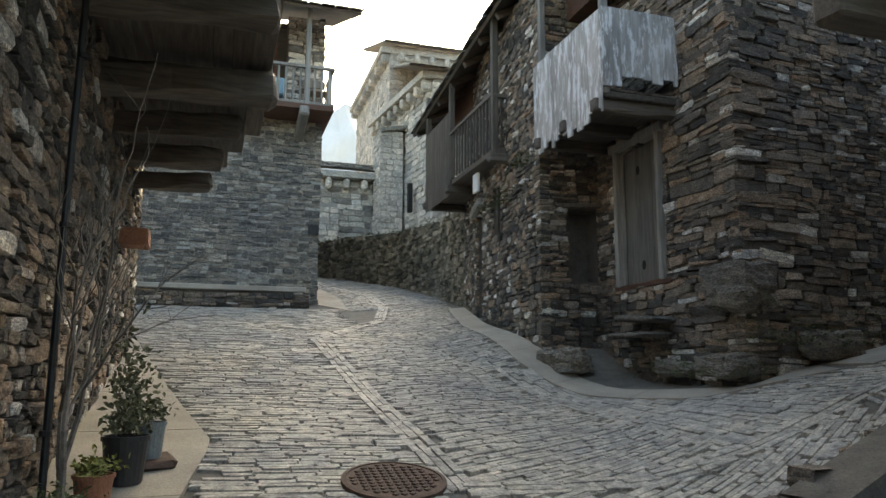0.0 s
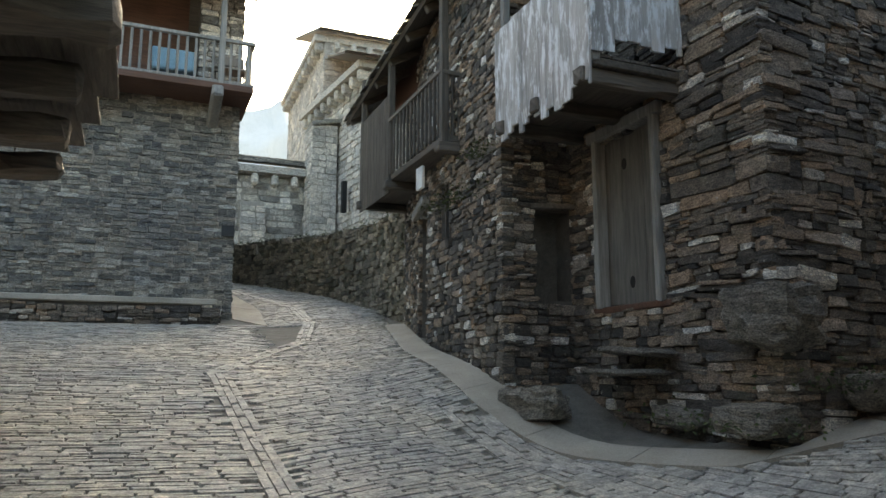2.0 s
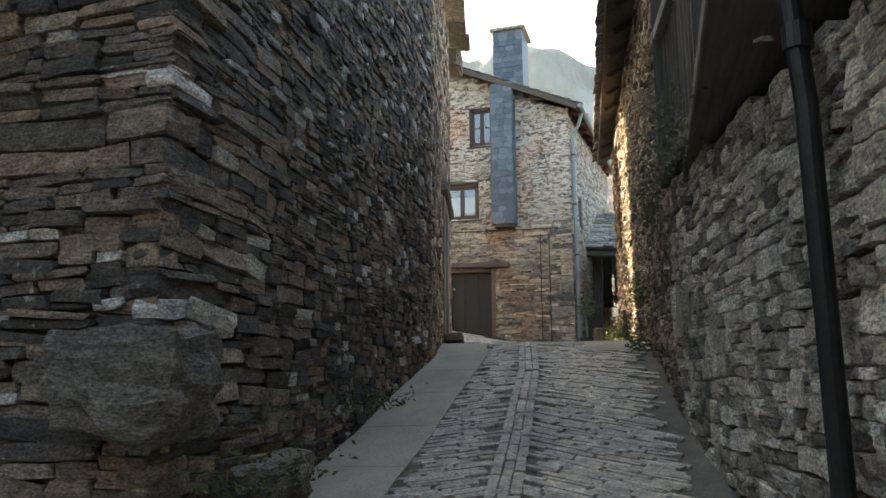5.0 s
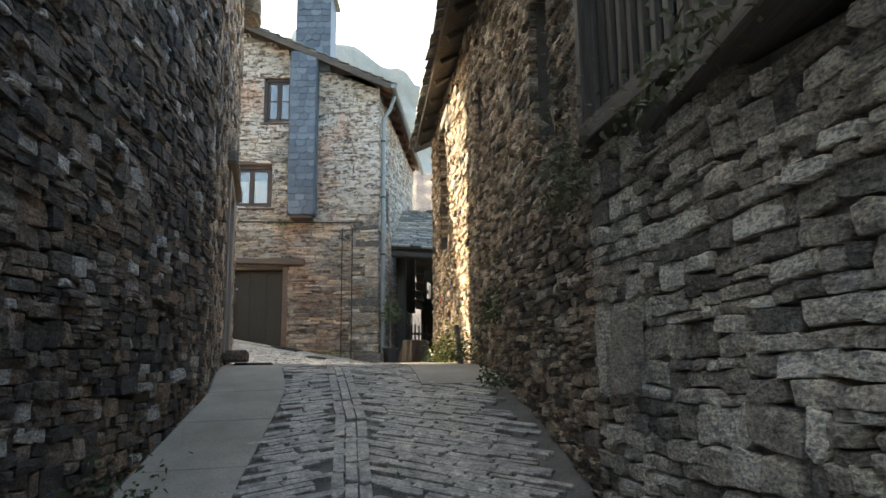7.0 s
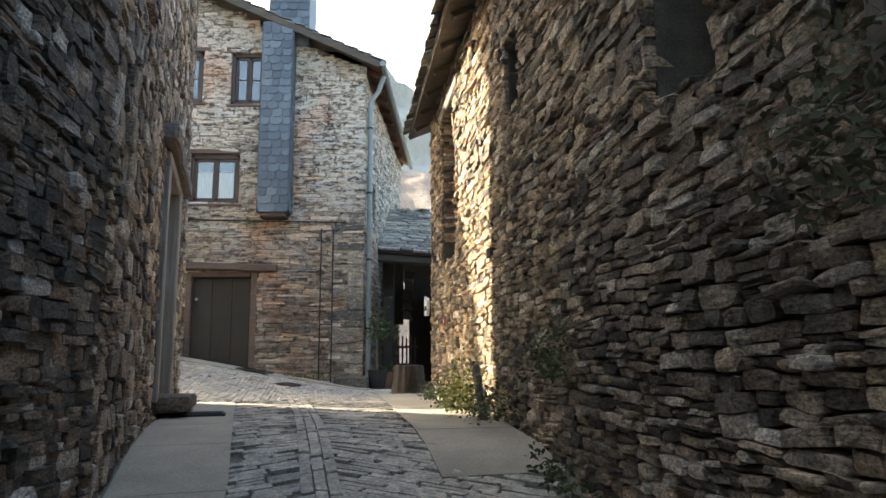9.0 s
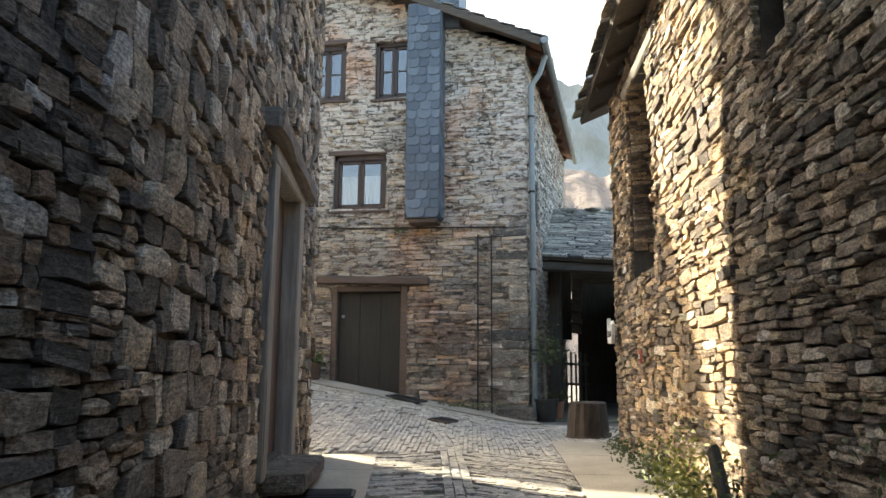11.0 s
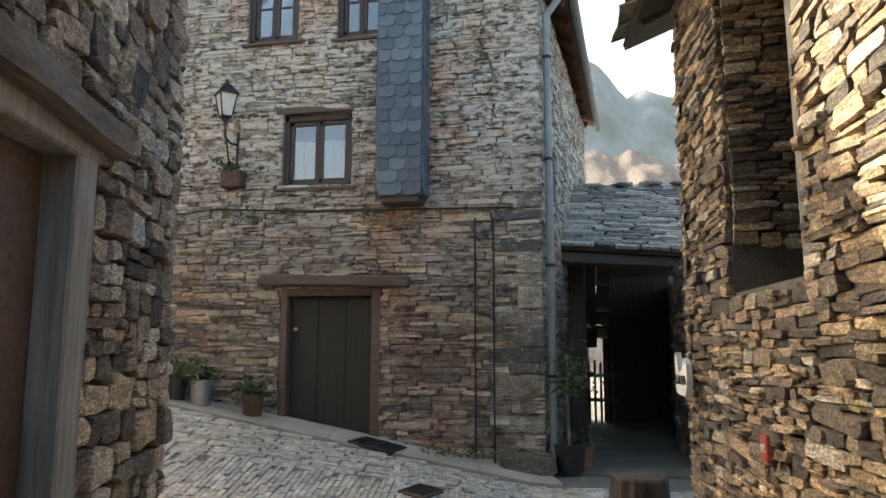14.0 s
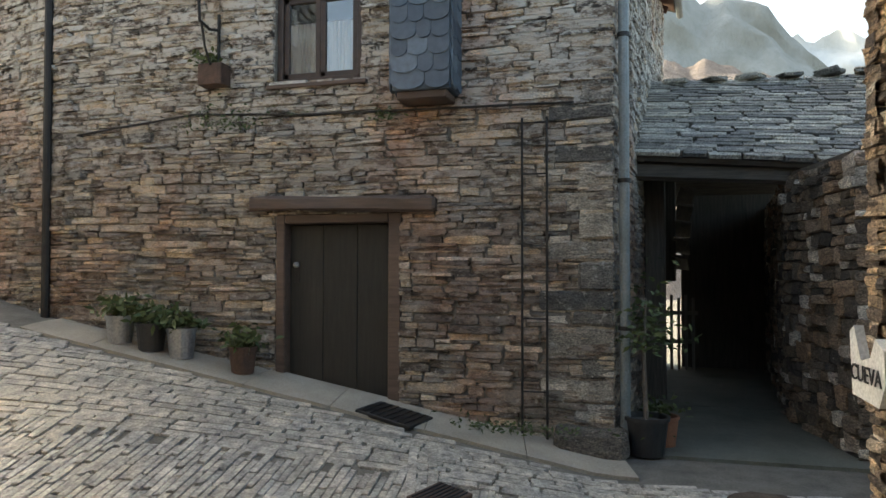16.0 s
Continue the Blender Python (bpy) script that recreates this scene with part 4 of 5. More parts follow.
part("brick_end", span(-1.05, -.72, 8.2, 8.5, 2.85, 3.05, bevel=.02, jit=.01), TERRA, jetty_house, "red brick jutting from the wall")

# ---- house on the shaded side of the alley ----
alley_house = thing("house", 12, 1.5, 2.5, "long rubble house with a slate eave, partly sunlit", "house")
stone_wall("wall", alley_house, [(18.9, .5), (18.7, 4.93), (14.1, 4.45)], ground_z, 7.4, OCHRE, "ochre and grey rubble wall", holes=[(5.55, 6.75, 4.9, 7.0)], course=(.025, .085), long=(.11, .46), shapes=LAYER_SHAPES, joint=.01, seed=12, proud=.03, pick=lambda m: 14.5 < m.translation.x < 18.8 and m.translation.y > 4.3 and m.translation.z < 5.0)
stone_wall("wall", alley_house, [(14.1, 4.45), (12.0, 4.2), (9.1, 4.0)], ground_z, 7.4, SLATE_WARM, "brown rubble wall in shade", holes=[(3.55, 4.15, 4.6, 5.9), (.5, .95, 5.6, 6.3)], course=(.03, .085), long=(.09, .34), seed=13, proud=.03, pick=lambda m: m.translation.z < 4.6)
stone_wall("wall", alley_house, [(9.1, 4.0), (7.6, 3.8), (5.4, 3.46), (4.3, 3.3), (4.2, 0)], ground_z, lambda u: 4.15 - .09 * u if u < 4.9 else 3.6, GREY, "grey rubble terrace wall", course=(.05, .13), long=(.1, .34), seed=14, proud=.03, mortar=MORTAR_MID, pick=lambda m: 5.5 < m.translation.x < 9, big=.06)
# Black sheet: the opening's inner shade is put into its colour
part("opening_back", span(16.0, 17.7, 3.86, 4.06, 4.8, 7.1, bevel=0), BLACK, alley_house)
stone_wall("reveal", alley_house, [(17.55, 4.79), (17.49, 4.15)], 5.3, 7.0, OCHRE, "layered stone side of the tall opening", course=(.025, .08), long=(.1, .4), seed=22, proud=.02, thick=.12)
part("post", bar((16.75, 4.4, 4.88), (16.8, 4.42, 7.0), .1, .12, bevel=.012, jit=.008, cuts=4), GREY_WOOD, alley_house, "cracked grey board in the tall opening")
part("sill", span(16.42, 17.55, 4.3, 4.68, 4.8, 4.9, bevel=.03, jit=.015), OCHRE, alley_house)
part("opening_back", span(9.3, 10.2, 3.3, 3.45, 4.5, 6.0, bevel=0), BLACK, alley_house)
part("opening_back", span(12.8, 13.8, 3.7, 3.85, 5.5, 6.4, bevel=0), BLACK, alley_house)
part("post", block((.14, .14, 2.1), pose(17.1, 4.42, 5.93, 0, 2, 0), bevel=.015, jit=.006, cuts=3), GREY_WOOD, alley_house, "grey post in the tall opening")
part("lintel", bar((15.95, 4.6, 7.02), (17.8, 4.76, 7.08), .2, .14, bevel=.02, jit=.008), OLD_WOOD_X, alley_house)
part("shutter", span(13.1, 13.5, 4.2, 4.25, 5.6, 6.3), GREY_WOOD, alley_house)
slate_roof(alley_house, (19.3, 5.32, 7.35), (9.0, 4.35, 7.35), (9.0, 0.5, 9.3), (19.3, .5, 9.3), 14, ROOF, 34, "thick slate eave over old boards")
for i in range(13):
    q = 9.4 + i * .78
    part("rafter", bar((q, y_on(R_LINE, q) + .28, 7.3), (q, y_on(R_LINE, q) - .6, 7.75), .1, .12, bevel=.01), OLD_WOOD_Y, alley_house)
lg = part("balcony", span(5.5, 9.1, 2.9, 3.9, 4.02, 4.12, bevel=.01), OLD_WOOD_X, alley_house, "dark slatted timber gallery")
for i in range(26):
    q = 5.6 + i * .132
    yq = y_on(R_LINE, q) + .02
    part("slat", span(q, q + .075, yq - .03, yq, 4.2, 5.55 + random.uniform(-.01, .01), bevel=.004), OLD_WOOD, lg)
part("rail", bar((5.5, 3.5, 5.5), (9.0, 4.03, 5.5), .09, .1), GREY_WOOD, lg)
part("rail", bar((5.5, 3.5, 4.22), (9.0, 4.03, 4.22), .1, .12), OLD_WOOD_X, lg)
for q in (5.55, 7.3, 8.98):
    part("post", block((.13, .13, 3.2), Matrix.Translation((q, y_on(R_LINE, q) + .02, 5.7)), bevel=.012), OLD_WOOD, lg)
part("back_wall", span(4.3, 9.1, 2.6, 2.8, 3.5, 7.4, bevel=0), OLD_WOOD_X, lg)
slate_roof(alley_house, (9.0, 4.1, 7.2), (3.9, 3.5, 7.2), (3.9, .5, 8.7), (9.0, .5, 8.7), 12, ROOF, 35, "slate roof of the gallery")
part("jetty_beam", bar((3.6, 3.35, 3.9), (5.2, 3.5, 3.95), .22, .26, bevel=.03, jit=.01), OLD_WOOD_X, alley_house)
part("jetty_floor", span(3.6, 5.2, 2.6, 3.45, 4.06, 4.16, bevel=.01), OLD_WOOD_X, alley_house)
part("jetty_wall", span(3.6, 5.2, 3.3, 3.4, 4.16, 7.0, bevel=0), OLD_WOOD, alley_house)
pipe = thing("drainpipe", 5.35, 3.72, 1.4, "black iron drainpipe on the rubble wall", "drainpipe")
part("pipe", tube([(5.42, 3.58, 1.3), (5.42, 3.58, 3.5), (5.42, 3.62, 4.2), (5.4, 3.72, 7.0)], .042, 14), IRON, pipe)
part("collar", lathe([(.056, 0), (.056, .1)], 14, (5.42, 3.59, 3.72)), IRON, pipe)

for q, w in ((8.62, .3), (8.9, .12)):
    part("upright_slab", block((w, .06, .44), Matrix.Translation((q, y_on(R_LINE, q) + .03, 2.98)) @ Matrix.Rotation(.13, 4, "Z"), bevel=.015, jit=.012), GREY, alley_house, "smooth upright slab set in the wall")
bag = tagged(part("plastic_bag", rock(.13, .1, .2, pose(5.95, 3.62, 4.12, 0, 20, 0), 3.0), WHITE), "crumpled white bag tied at the gallery rail", "bag")

# ---- stone house that closes the alley ----
end_house = thing("house", 25, 9, 3, "three-storey banded stone house with brown windows", "house")
H_LINE = [(23.0, 17), (21.95, 12.6), (21.95, 6.25), (29.0, 5.65)]
h0 = Line(H_LINE).s[1]
hu = lambda y: h0 + 12.6 - y


def h_top(u):
    yy = 12.6 - (u - h0)
    if u > h0 + 6.35:
        return 9.6
    return float(np.interp(yy, [6.25, 9.6, 10.4, 12.6, 17], [9.7, 11.2, 11.5, 10.5, 8.6]))


wins = [(8.82, 9.83, 6.77, 7.83), (9.66, 10.43, 8.93, 10.07), (8.36, 9.07, 8.9, 10.07)]
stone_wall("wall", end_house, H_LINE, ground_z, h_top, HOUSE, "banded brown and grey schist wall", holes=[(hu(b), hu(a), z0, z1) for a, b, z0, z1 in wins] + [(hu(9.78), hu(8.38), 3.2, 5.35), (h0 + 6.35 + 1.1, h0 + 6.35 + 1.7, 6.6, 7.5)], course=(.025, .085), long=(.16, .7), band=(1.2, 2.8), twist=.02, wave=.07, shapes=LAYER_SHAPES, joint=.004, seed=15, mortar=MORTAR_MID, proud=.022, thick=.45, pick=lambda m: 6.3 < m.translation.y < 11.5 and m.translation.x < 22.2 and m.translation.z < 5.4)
X = 21.95


def window(parent, y0, y1, z0, z1, curtain, label):
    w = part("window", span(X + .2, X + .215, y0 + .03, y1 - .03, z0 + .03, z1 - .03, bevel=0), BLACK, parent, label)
    m = (y0 + y1) / 2
    for a, b, c, d in ((y0, y0 + .07, z0, z1), (y1 - .07, y1, z0, z1), (y0, y1, z1 - .09, z1), (y0, y1, z0, z0 + .08)):
        part("window_frame", span(X + .06, X + .15, a, b, c, d, bevel=.008), WIN_WOOD, w)
    for a, b in ((y0 + .07, m), (m, y1 - .07)):
        s = part("sash", span(X + .09, X + .135, a, a + .06, z0 + .08, z1 - .09, bevel=.006), WIN_WOOD, w)
        for q in ((b - .06, b, z0 + .08, z1 - .09), (a, b, z1 - .15, z1 - .09), (a, b, z0 + .08, z0 + .14)):
            part("rail", span(X + .092, X + .133, *q, bevel=.006), WIN_WOOD, w)
        if not curtain:
            part("glazing_bar", span(X + .1, X + .13, a, b, (z0 + z1) / 2 - .015, (z0 + z1) / 2 + .015, bevel=.004), WIN_WOOD, w)
        g = part("pane", span(X + .112, X + .116, a + .05, b - .05, z0 + .12, z1 - .13, bevel=0), PANE, w, "reflecting window pane")
        if curtain:
            vs = []
            n = 22
            for i in range(n + 1):
                yy = a + .05 + (b - a - .1) * i / n
                vs += [(X + .15 + .014 * math.sin(i * 1.9), yy, z0 + .1), (X + .15 + .014 * math.sin(i * 1.9 + .6), yy, z0 + (z1 - z0) * .66)]
            part("curtain", poly("curtain", vs, [(i * 2, i * 2 + 2, i * 2 + 3, i * 2 + 1) for i in range(n)]), CURTAIN, w, "gathered white net curtain")
    part("window_sill", span(X - .05, X + .15, y0 - .08, y1 + .08, z0 - .05, z0 - .005, bevel=.008), BROWN_WOOD, w)
    part("lintel", span(X - .02, X + .2, y0 - .12, y1 + .12, z1 + .003, z1 + .1, bevel=.012, jit=.004), BROWN_WOOD, w)
    return w


n = Nodes("clear_pane")
mixer, glossy, clear = n.add("ShaderNodeMixShader"), n.add("ShaderNodeBsdfGlossy"), n.add("ShaderNodeBsdfTransparent")
glossy.inputs["Roughness"].default_value = .02
fres = n.add("ShaderNodeFresnel")
fres.inputs["IOR"].default_value = 1.7
n.t.links.new(n.math("ADD", fres.outputs[0], .07), mixer.inputs[0])
n.t.links.new(clear.outputs[0], mixer.inputs[1])
n.t.links.new(glossy.outputs[0], mixer.inputs[2])
n.t.links.new(mixer.outputs[0], n.t.nodes["Material Output"].inputs[0])
PANE = n.m
window(end_house, *wins[0], True, "brown double window with white curtains")
window(end_house, *wins[1], False, "brown upper window with glazing bars")
window(end_house, *wins[2], False, "brown upper window with glazing bars")
sidew = part("window", span(23.1, 23.6, 6.36, 6.38, 6.6, 7.5, bevel=0), BLACK, end_house, "small side window")
part("window_frame", span(23.05, 23.65, 6.17, 6.23, 7.4, 7.5), WIN_WOOD, sidew)

hd = part("door", span(X + .16, X + .2, 8.5, 9.68, 3.42, 5.26, bevel=0), DARK_DOOR, end_house, "dark brown wooden door with worn paint")
for i in range(3):
    part("plank", span(X + .12, X + .155, 8.5 + i * .394, 8.89 + i * .394, 3.43, 5.25, bevel=.006), DARK_DOOR, hd)
part("jamb", span(X - .02, X + .2, 8.36, 8.5, 3.3, 5.36, bevel=.012), BROWN_WOOD, hd)
part("jamb", span(X - .02, X + .2, 9.68, 9.78, 3.4, 5.36, bevel=.012), BROWN_WOOD, hd)
part("head", span(X - .02, X + .2, 8.5, 9.68, 5.26, 5.36, bevel=.012), BROWN_WOOD, hd)
part("lock_plate", span(X + .105, X + .12, 9.56, 9.62, 4.62, 4.86, bevel=.004), IRON, hd)
part("door_knob", block((.06, .06, .06), Matrix.Translation((X + .08, 9.59, 4.82)), bevel=.02), ZINC, hd, "bright metal knob")
part("lintel", bar((X - .03, 7.97, 5.43), (X - .03, 10.06, 5.48), .22, .15, bevel=.025, jit=.01, cuts=5), BROWN_WOOD, end_house, "long cracked timber lintel")
part("step", span(X - .55, X + .1, 8.4, 9.8, 3.3, 3.4, bevel=.02, jit=.006), CONCRETE, end_house)

# slate-hung chimney
chim = part("chimney", span(X - .36, X + .3, 7.75, 8.34, 6.52, 10.6, bevel=.01), SLATE_TILE, end_house, "chimney breast hung with blue slates")
part("chimney_top", span(X - .1, X + .9, 7.45, 8.3, 10.2, 12.3, bevel=.01), SLATE_TILE, chim)
part("chimney_cap", span(X - .2, X + 1.0, 7.35, 8.4, 12.3, 12.38, bevel=.02), ROOF, chim, "thin slate slab cap")
part("underside", span(X - .34, X, 7.79, 8.3, 6.44, 6.52, bevel=.01), BROWN_WOOD, chim)


def scale_slate(w, h):
    """A slate with a rounded foot."""
    pts = [(-w / 2, h), (-w / 2, h * .25)] + [(w / 2 * math.cos(math.pi + math.pi * i / 6), h * .25 + h * .25 * math.sin(math.pi + math.pi * i / 6)) for i in range(1, 6)] + [(w / 2, h * .25), (w / 2, h)]
    vs = [(0, x, z) for x, z in pts] + [(-.02, x, z) for x, z in pts]
    k = len(pts)
    return poly("slate", vs, [list(range(k)), list(range(2 * k - 1, k - 1, -1))] + [(i, k + i, k + (i + 1) % k, (i + 1) % k) for i in range(k)])


row, z = 0, 6.52
while z < 12.1:
    lo, hi, xf = (7.745, 8.345, X - .362) if z < 10.35 else (7.445, 8.305, X - .102)
    yq = lo
    while yq < hi - .03:
        w = min(random.uniform(.15, .27), hi - yq)
        if hi - yq - w < .09:
            w = hi - yq
        me = scale_slate(w * .98, .27 * random.uniform(.92, 1.1))
        me.materials.append(SLATE_TILE)
        s = under(new("slate", me), chim)
        s.matrix_basis = Matrix.Translation((xf - .012 - random.uniform(0, .004), yq + w / 2, z)) @ Matrix.Rotation(.085, 4, "Y")
        yq += w
    if z < 10.35:
        for side, turn in ((7.745, 90), (8.345, -90)):
            for q in (0, 1):
                me = scale_slate(.17, .27)
                me.materials.append(SLATE_TILE)
                s = under(new("slate", me), chim)
                s.matrix_basis = Matrix.Translation((X - .275 + q * .175, side + (-.012 if turn > 0 else .012), z)) @ Matrix.Rotation(radians(turn), 4, "Z") @ Matrix.Rotation(.05, 4, "Y")
    z += .165

slate_roof(end_house, (X - .35, 5.93, 9.75), (29.3, 5.38, 9.75), (29.3, 10.4, 11.75), (X - .35, 10.4, 11.75), 16, ROOF, 36, "slate roof with boarded brown eaves")
slate_roof(end_house, (X - .35, 14.8, 9.65), (29.3, 14.8, 9.65), (29.3, 10.4, 11.75), (X - .35, 10.4, 11.75), 14, ROOF, 37)
part("fascia", bar((X - .36, 5.93, 9.66), (X - .36, 10.5, 11.7), .05, .14), OLD_WOOD_Y, end_house)
for i in range(10):
    ye = 5.95 - i * .044
    part("rafter", bar((X + .2 + i * .75, ye, 9.62), (X + .2 + i * .75, ye + .5, 9.85), .1, .11), RED_WOOD, end_house)
part("soffit", poly("soffit", [(X - .3, 5.96, 9.69), (29.2, 5.42, 9.69), (29.2, 6.0, 9.96), (X - .3, 6.5, 9.96)], [(0, 1, 2, 3)]), RED_WOOD, end_house)
gut = thing("gutter", 24, 5.7, 9.6, "grey metal gutter with a downpipe at the corner", "gutter")
part("trough", tube([(X - .4, 5.87, 9.68), (29.3, 5.32, 9.64)], .065, 12), GREY_PAINT, gut)
part("downpipe", tube([(X + .1, 5.87, 9.6), (X + .1, 5.98, 9.25), (X + .06, 6.14, 9.0), (X + .06, 6.14, 3.05)], .05, 12), GREY_PAINT, gut)
for z in (4.2, 5.6, 7.0, 8.4):
    part("clip", lathe([(.062, 0), (.062, .04)], 12, (X + .06, 6.14, z)), IRON, gut)
pipe2 = thing("drainpipe", 21.9, 12.75, 4, "dark drainpipe with a cable beside the house corner", "drainpipe")
part("pipe", tube([(21.95, 12.85, 4.1), (21.97, 12.9, 8.9)], .05, 10), IRON, pipe2)
part("cable", tube([(X - .03, 12.4, 6.35), (X - .04, 10.8, 6.5), (X - .04, 9.4, 6.42), (X - .04, 6.6, 6.38)], .012, 6), IRON, pipe2)
rods = thing("iron_trellis", X - .05, 7.0, 3.1, "thin rusty iron trellis rods on the wall", "trellis")
for q in (7.1, 6.86):
    part("rod", tube([(X - .06, q, 3.12), (X - .06, q, 6.25)], .012, 6), IRON, rods)
for z in (3.6, 4.3, 5.0, 5.7, 6.2):
    part("rung", tube([(X - .06, 7.1, z), (X - .06, 6.86, z)], .008, 6), IRON, rods)
part("corner_stone", span(X - .25, X + .35, 6.12, 6.8, 3.0, 3.3, bevel=.06, jit=.03), SLATE, end_house, "large foot stone at the corner")

# squared corner stones of the end house
z, k = 3.32, 0
while z < 9.3:
    hq = random.uniform(.14, .3)
    la, lb_ = (.62, .3) if k % 2 else (.34, .6)
    la *= random.uniform(.8, 1.2)
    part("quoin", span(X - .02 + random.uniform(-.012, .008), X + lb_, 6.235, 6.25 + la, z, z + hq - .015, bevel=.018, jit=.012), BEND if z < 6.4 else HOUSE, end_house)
    z, k = z + hq, k + 1

# street lantern
lan = thing("wall_lantern", X - .3, 10.55, 7.2, "black iron wall lantern with milky glass", "lantern")
lx, ly, lz = X - .42, 10.5, 7.72
part("lamp_glass", lathe([(.09, 0), (.16, .3)], 4, (lx, ly, lz)), LAMP_GLASS, lan)
part("lantern_roof", lathe([(.2, .3), (.17, .34), (.06, .45), (.03, .47), (.03, .52)], 4, (lx, ly, lz)), IRON, lan)
part("lantern_base", lathe([(.03, -.1), (.05, -.05), (.1, -.02), (.1, .0)], 4, (lx, ly, lz)), IRON, lan)
for i in range(4):
    c, s = math.cos(i * math.pi / 2), math.sin(i * math.pi / 2)
    part("lantern_bar", tube([(lx + c * .095, ly + s * .095, lz), (lx + c * .165, ly + s * .165, lz + .3)], .01, 6), IRON, lan)
part("bracket", tube([(lx, ly, lz - .08), (lx + .02, ly, lz - .3), (lx + .2, ly, lz - .34), (X - .05, ly, lz - .3)], .017, 8), IRON, lan)
part("bracket", tube([(lx + .05, ly, lz - .3), (lx + .12, ly, lz - .55), (lx + .22, ly, lz - .72), (X - .04, ly, lz - .7)], .013, 8), IRON, lan)
part("wall_rod", tube([(X - .04, ly, lz - .8), (X - .04, ly, lz - .12)], .018, 8), IRON, lan)
fb = thing("flower_box", X - .1, 10.5, 6.85, "small brown metal flower box under the lantern", "planter")
part("box", span(X - .2, X - .01, 10.36, 10.66, 6.78, 7.02, bevel=.01), RUST, fb)
tufts("plant", (X - .12, 10.62, 7.03), 60, (.04, .08, .06), .1, LEAF, fb, 71)

# ---- pots ----
def pot(name, x, y, z, r, h, material, label, flare=1.25):
    t = thing(name, x, y, z, label, "plant pot", "pots by the house")
    part("pot", lathe([(r * .8, 0), (r, h * .9), (r * 1.08, h * .9), (r * 1.08, h), (r * .95, h), (r * .92, h * .85)], 22, (x, y, z)), material, t)
    part("soil", lathe([(r * .92, h * .82), (r * .9, h * .86)], 16, (x, y, z)), SOIL, t)
    return t


for q, (yy, r, h, mt, lab) in enumerate(((11.5, .15, .3, ZINC, "dented galvanised bucket with a plant"), (11.1, .16, .3, BLACK_PLASTIC, "dark brown pot with trailing plant"), (10.72, .15, .32, ZINC, "galvanised pot with a leafy plant"), (9.98, .14, .28, RUST, "rusty pot with a bushy plant"))):
    t = pot("flower_pot", 21.62, yy, ground_z(21.62, yy), r, h, mt, lab)
    tufts("plant", (21.62, yy, ground_z(21.62, yy) + h), 140, (r * .6, r * .75, .09), .12, LEAF, t, 80 + q, .4)
t = pot("flower_pot", 22.05, 5.95, ground_z(22.05, 5.95), .2, .36, BLACK_PLASTIC, "black pot with a small bare tree")
trunk = tube([(22.05, 5.95, 3.3), (22.07, 5.97, 3.9), (22.03, 5.95, 4.5)], [.025, .02, .008], 7)
part("stem", trunk, BARK, t)
tufts("plant", (22.05, 5.95, 4.0), 260, (.16, .16, .35), .09, LEAF, t, 91)
t = pot("flower_pot", 22.4, 5.8, ground_z(22.4, 5.8), .15, .3, TERRA, "terracotta pot with a small plant")
tufts("plant", (22.4, 5.8, 3.35), 80, (.1, .1, .08), .09, LEAF, t, 92)

# tree stump
st = thing("tree_stump", 19.3, 5.3, 3.02, "dark weathered tree stump used as a seat", "stump")
b = lathe([(.3, 0), (.27, .06), (.25, .3), (.24, .46), (.22, .48)], 26, (19.3, 5.3, 3.0))
for v in b.verts:
    a = math.atan2(v.co.y - 5.3, v.co.x - 19.3)
    k = 1 + .12 * noise.noise((math.cos(a) * 2, math.sin(a) * 2, v.co.z)) + .05 * math.sin(a * 9)
    v.co.x, v.co.y = 19.3 + (v.co.x - 19.3) * k, 5.3 + (v.co.y - 5.3) * k
part("trunk", b, STUMP, st)

# ---- slate shed and covered passage ----
shed = thing("shed", 26, 5, 3, "low shed with a thick slate roof over a dark passage", "shed")
slate_roof(shed, (23.9, 6.1, 6.15), (23.9, 2.6, 5.85), (26.4, 2.6, 7.5), (26.4, 5.9, 7.6), 27, ROOF, 38, "uneven grey slate roof", (.25, .75), .05)
slate_roof(shed, (28.9, 2.6, 6.0), (28.9, 6.25, 6.0), (26.4, 6.25, 7.6), (26.4, 2.6, 7.5), 12, ROOF, 39)
for i in range(7):
    part("ridge_stone", block((.35, .3, .07), pose(26.35, 2.9 + i * .52, 7.61, 0, random.uniform(-8, 8), random.uniform(0, 90)), bevel=.02, jit=.02), ROOF, shed)
part("beam", bar((24.1, 6.2, 6.0), (24.1, 2.6, 5.75), .2, .2, bevel=.03, jit=.01), OLD_WOOD_Y, shed)
stone_wall("wall", shed, [(29, 3.9), (24.0, 4.4), (22.3, 4.1), (21.6, 1.5)], ground_z, 5.9, SLATE, "dark rubble wall of the passage", course=(.07, .18), long=(.14, .4), seed=16, proud=.05)
part("back_wall", span(28.6, 28.8, 3.4, 5.36, 2.9, 7.0, bevel=0), OLD_WOOD, shed)
for i in range(5):
    part("side_board", block((.9, .25, .05), pose(27.4, 5.42 - .02 * i, 4.9 + i * .27, 8, 12, random.uniform(-8, 8)), bevel=.01, jit=.01), OLD_WOOD_X, shed)
part("side_post", span(25.0, 25.25, 5.7, 5.98, 3.0, 6.3, bevel=.02), OLD_WOOD, shed)
part("side_panel", span(27.0, 27.1, 5.5, 5.82, 4.6, 6.6, bevel=.02), OLD_WOOD, shed)
gate = thing("picket_gate", 28.2, 5.3, 3, "small grey picket gate at the passage end", "gate")
for i in range(5):
    part("picket", span(28.2, 28.23, 5.16 + i * .12, 5.21 + i * .12, 3.02, 4.3 + .05 * (i % 2), bevel=.006), GREY_WOOD, gate)
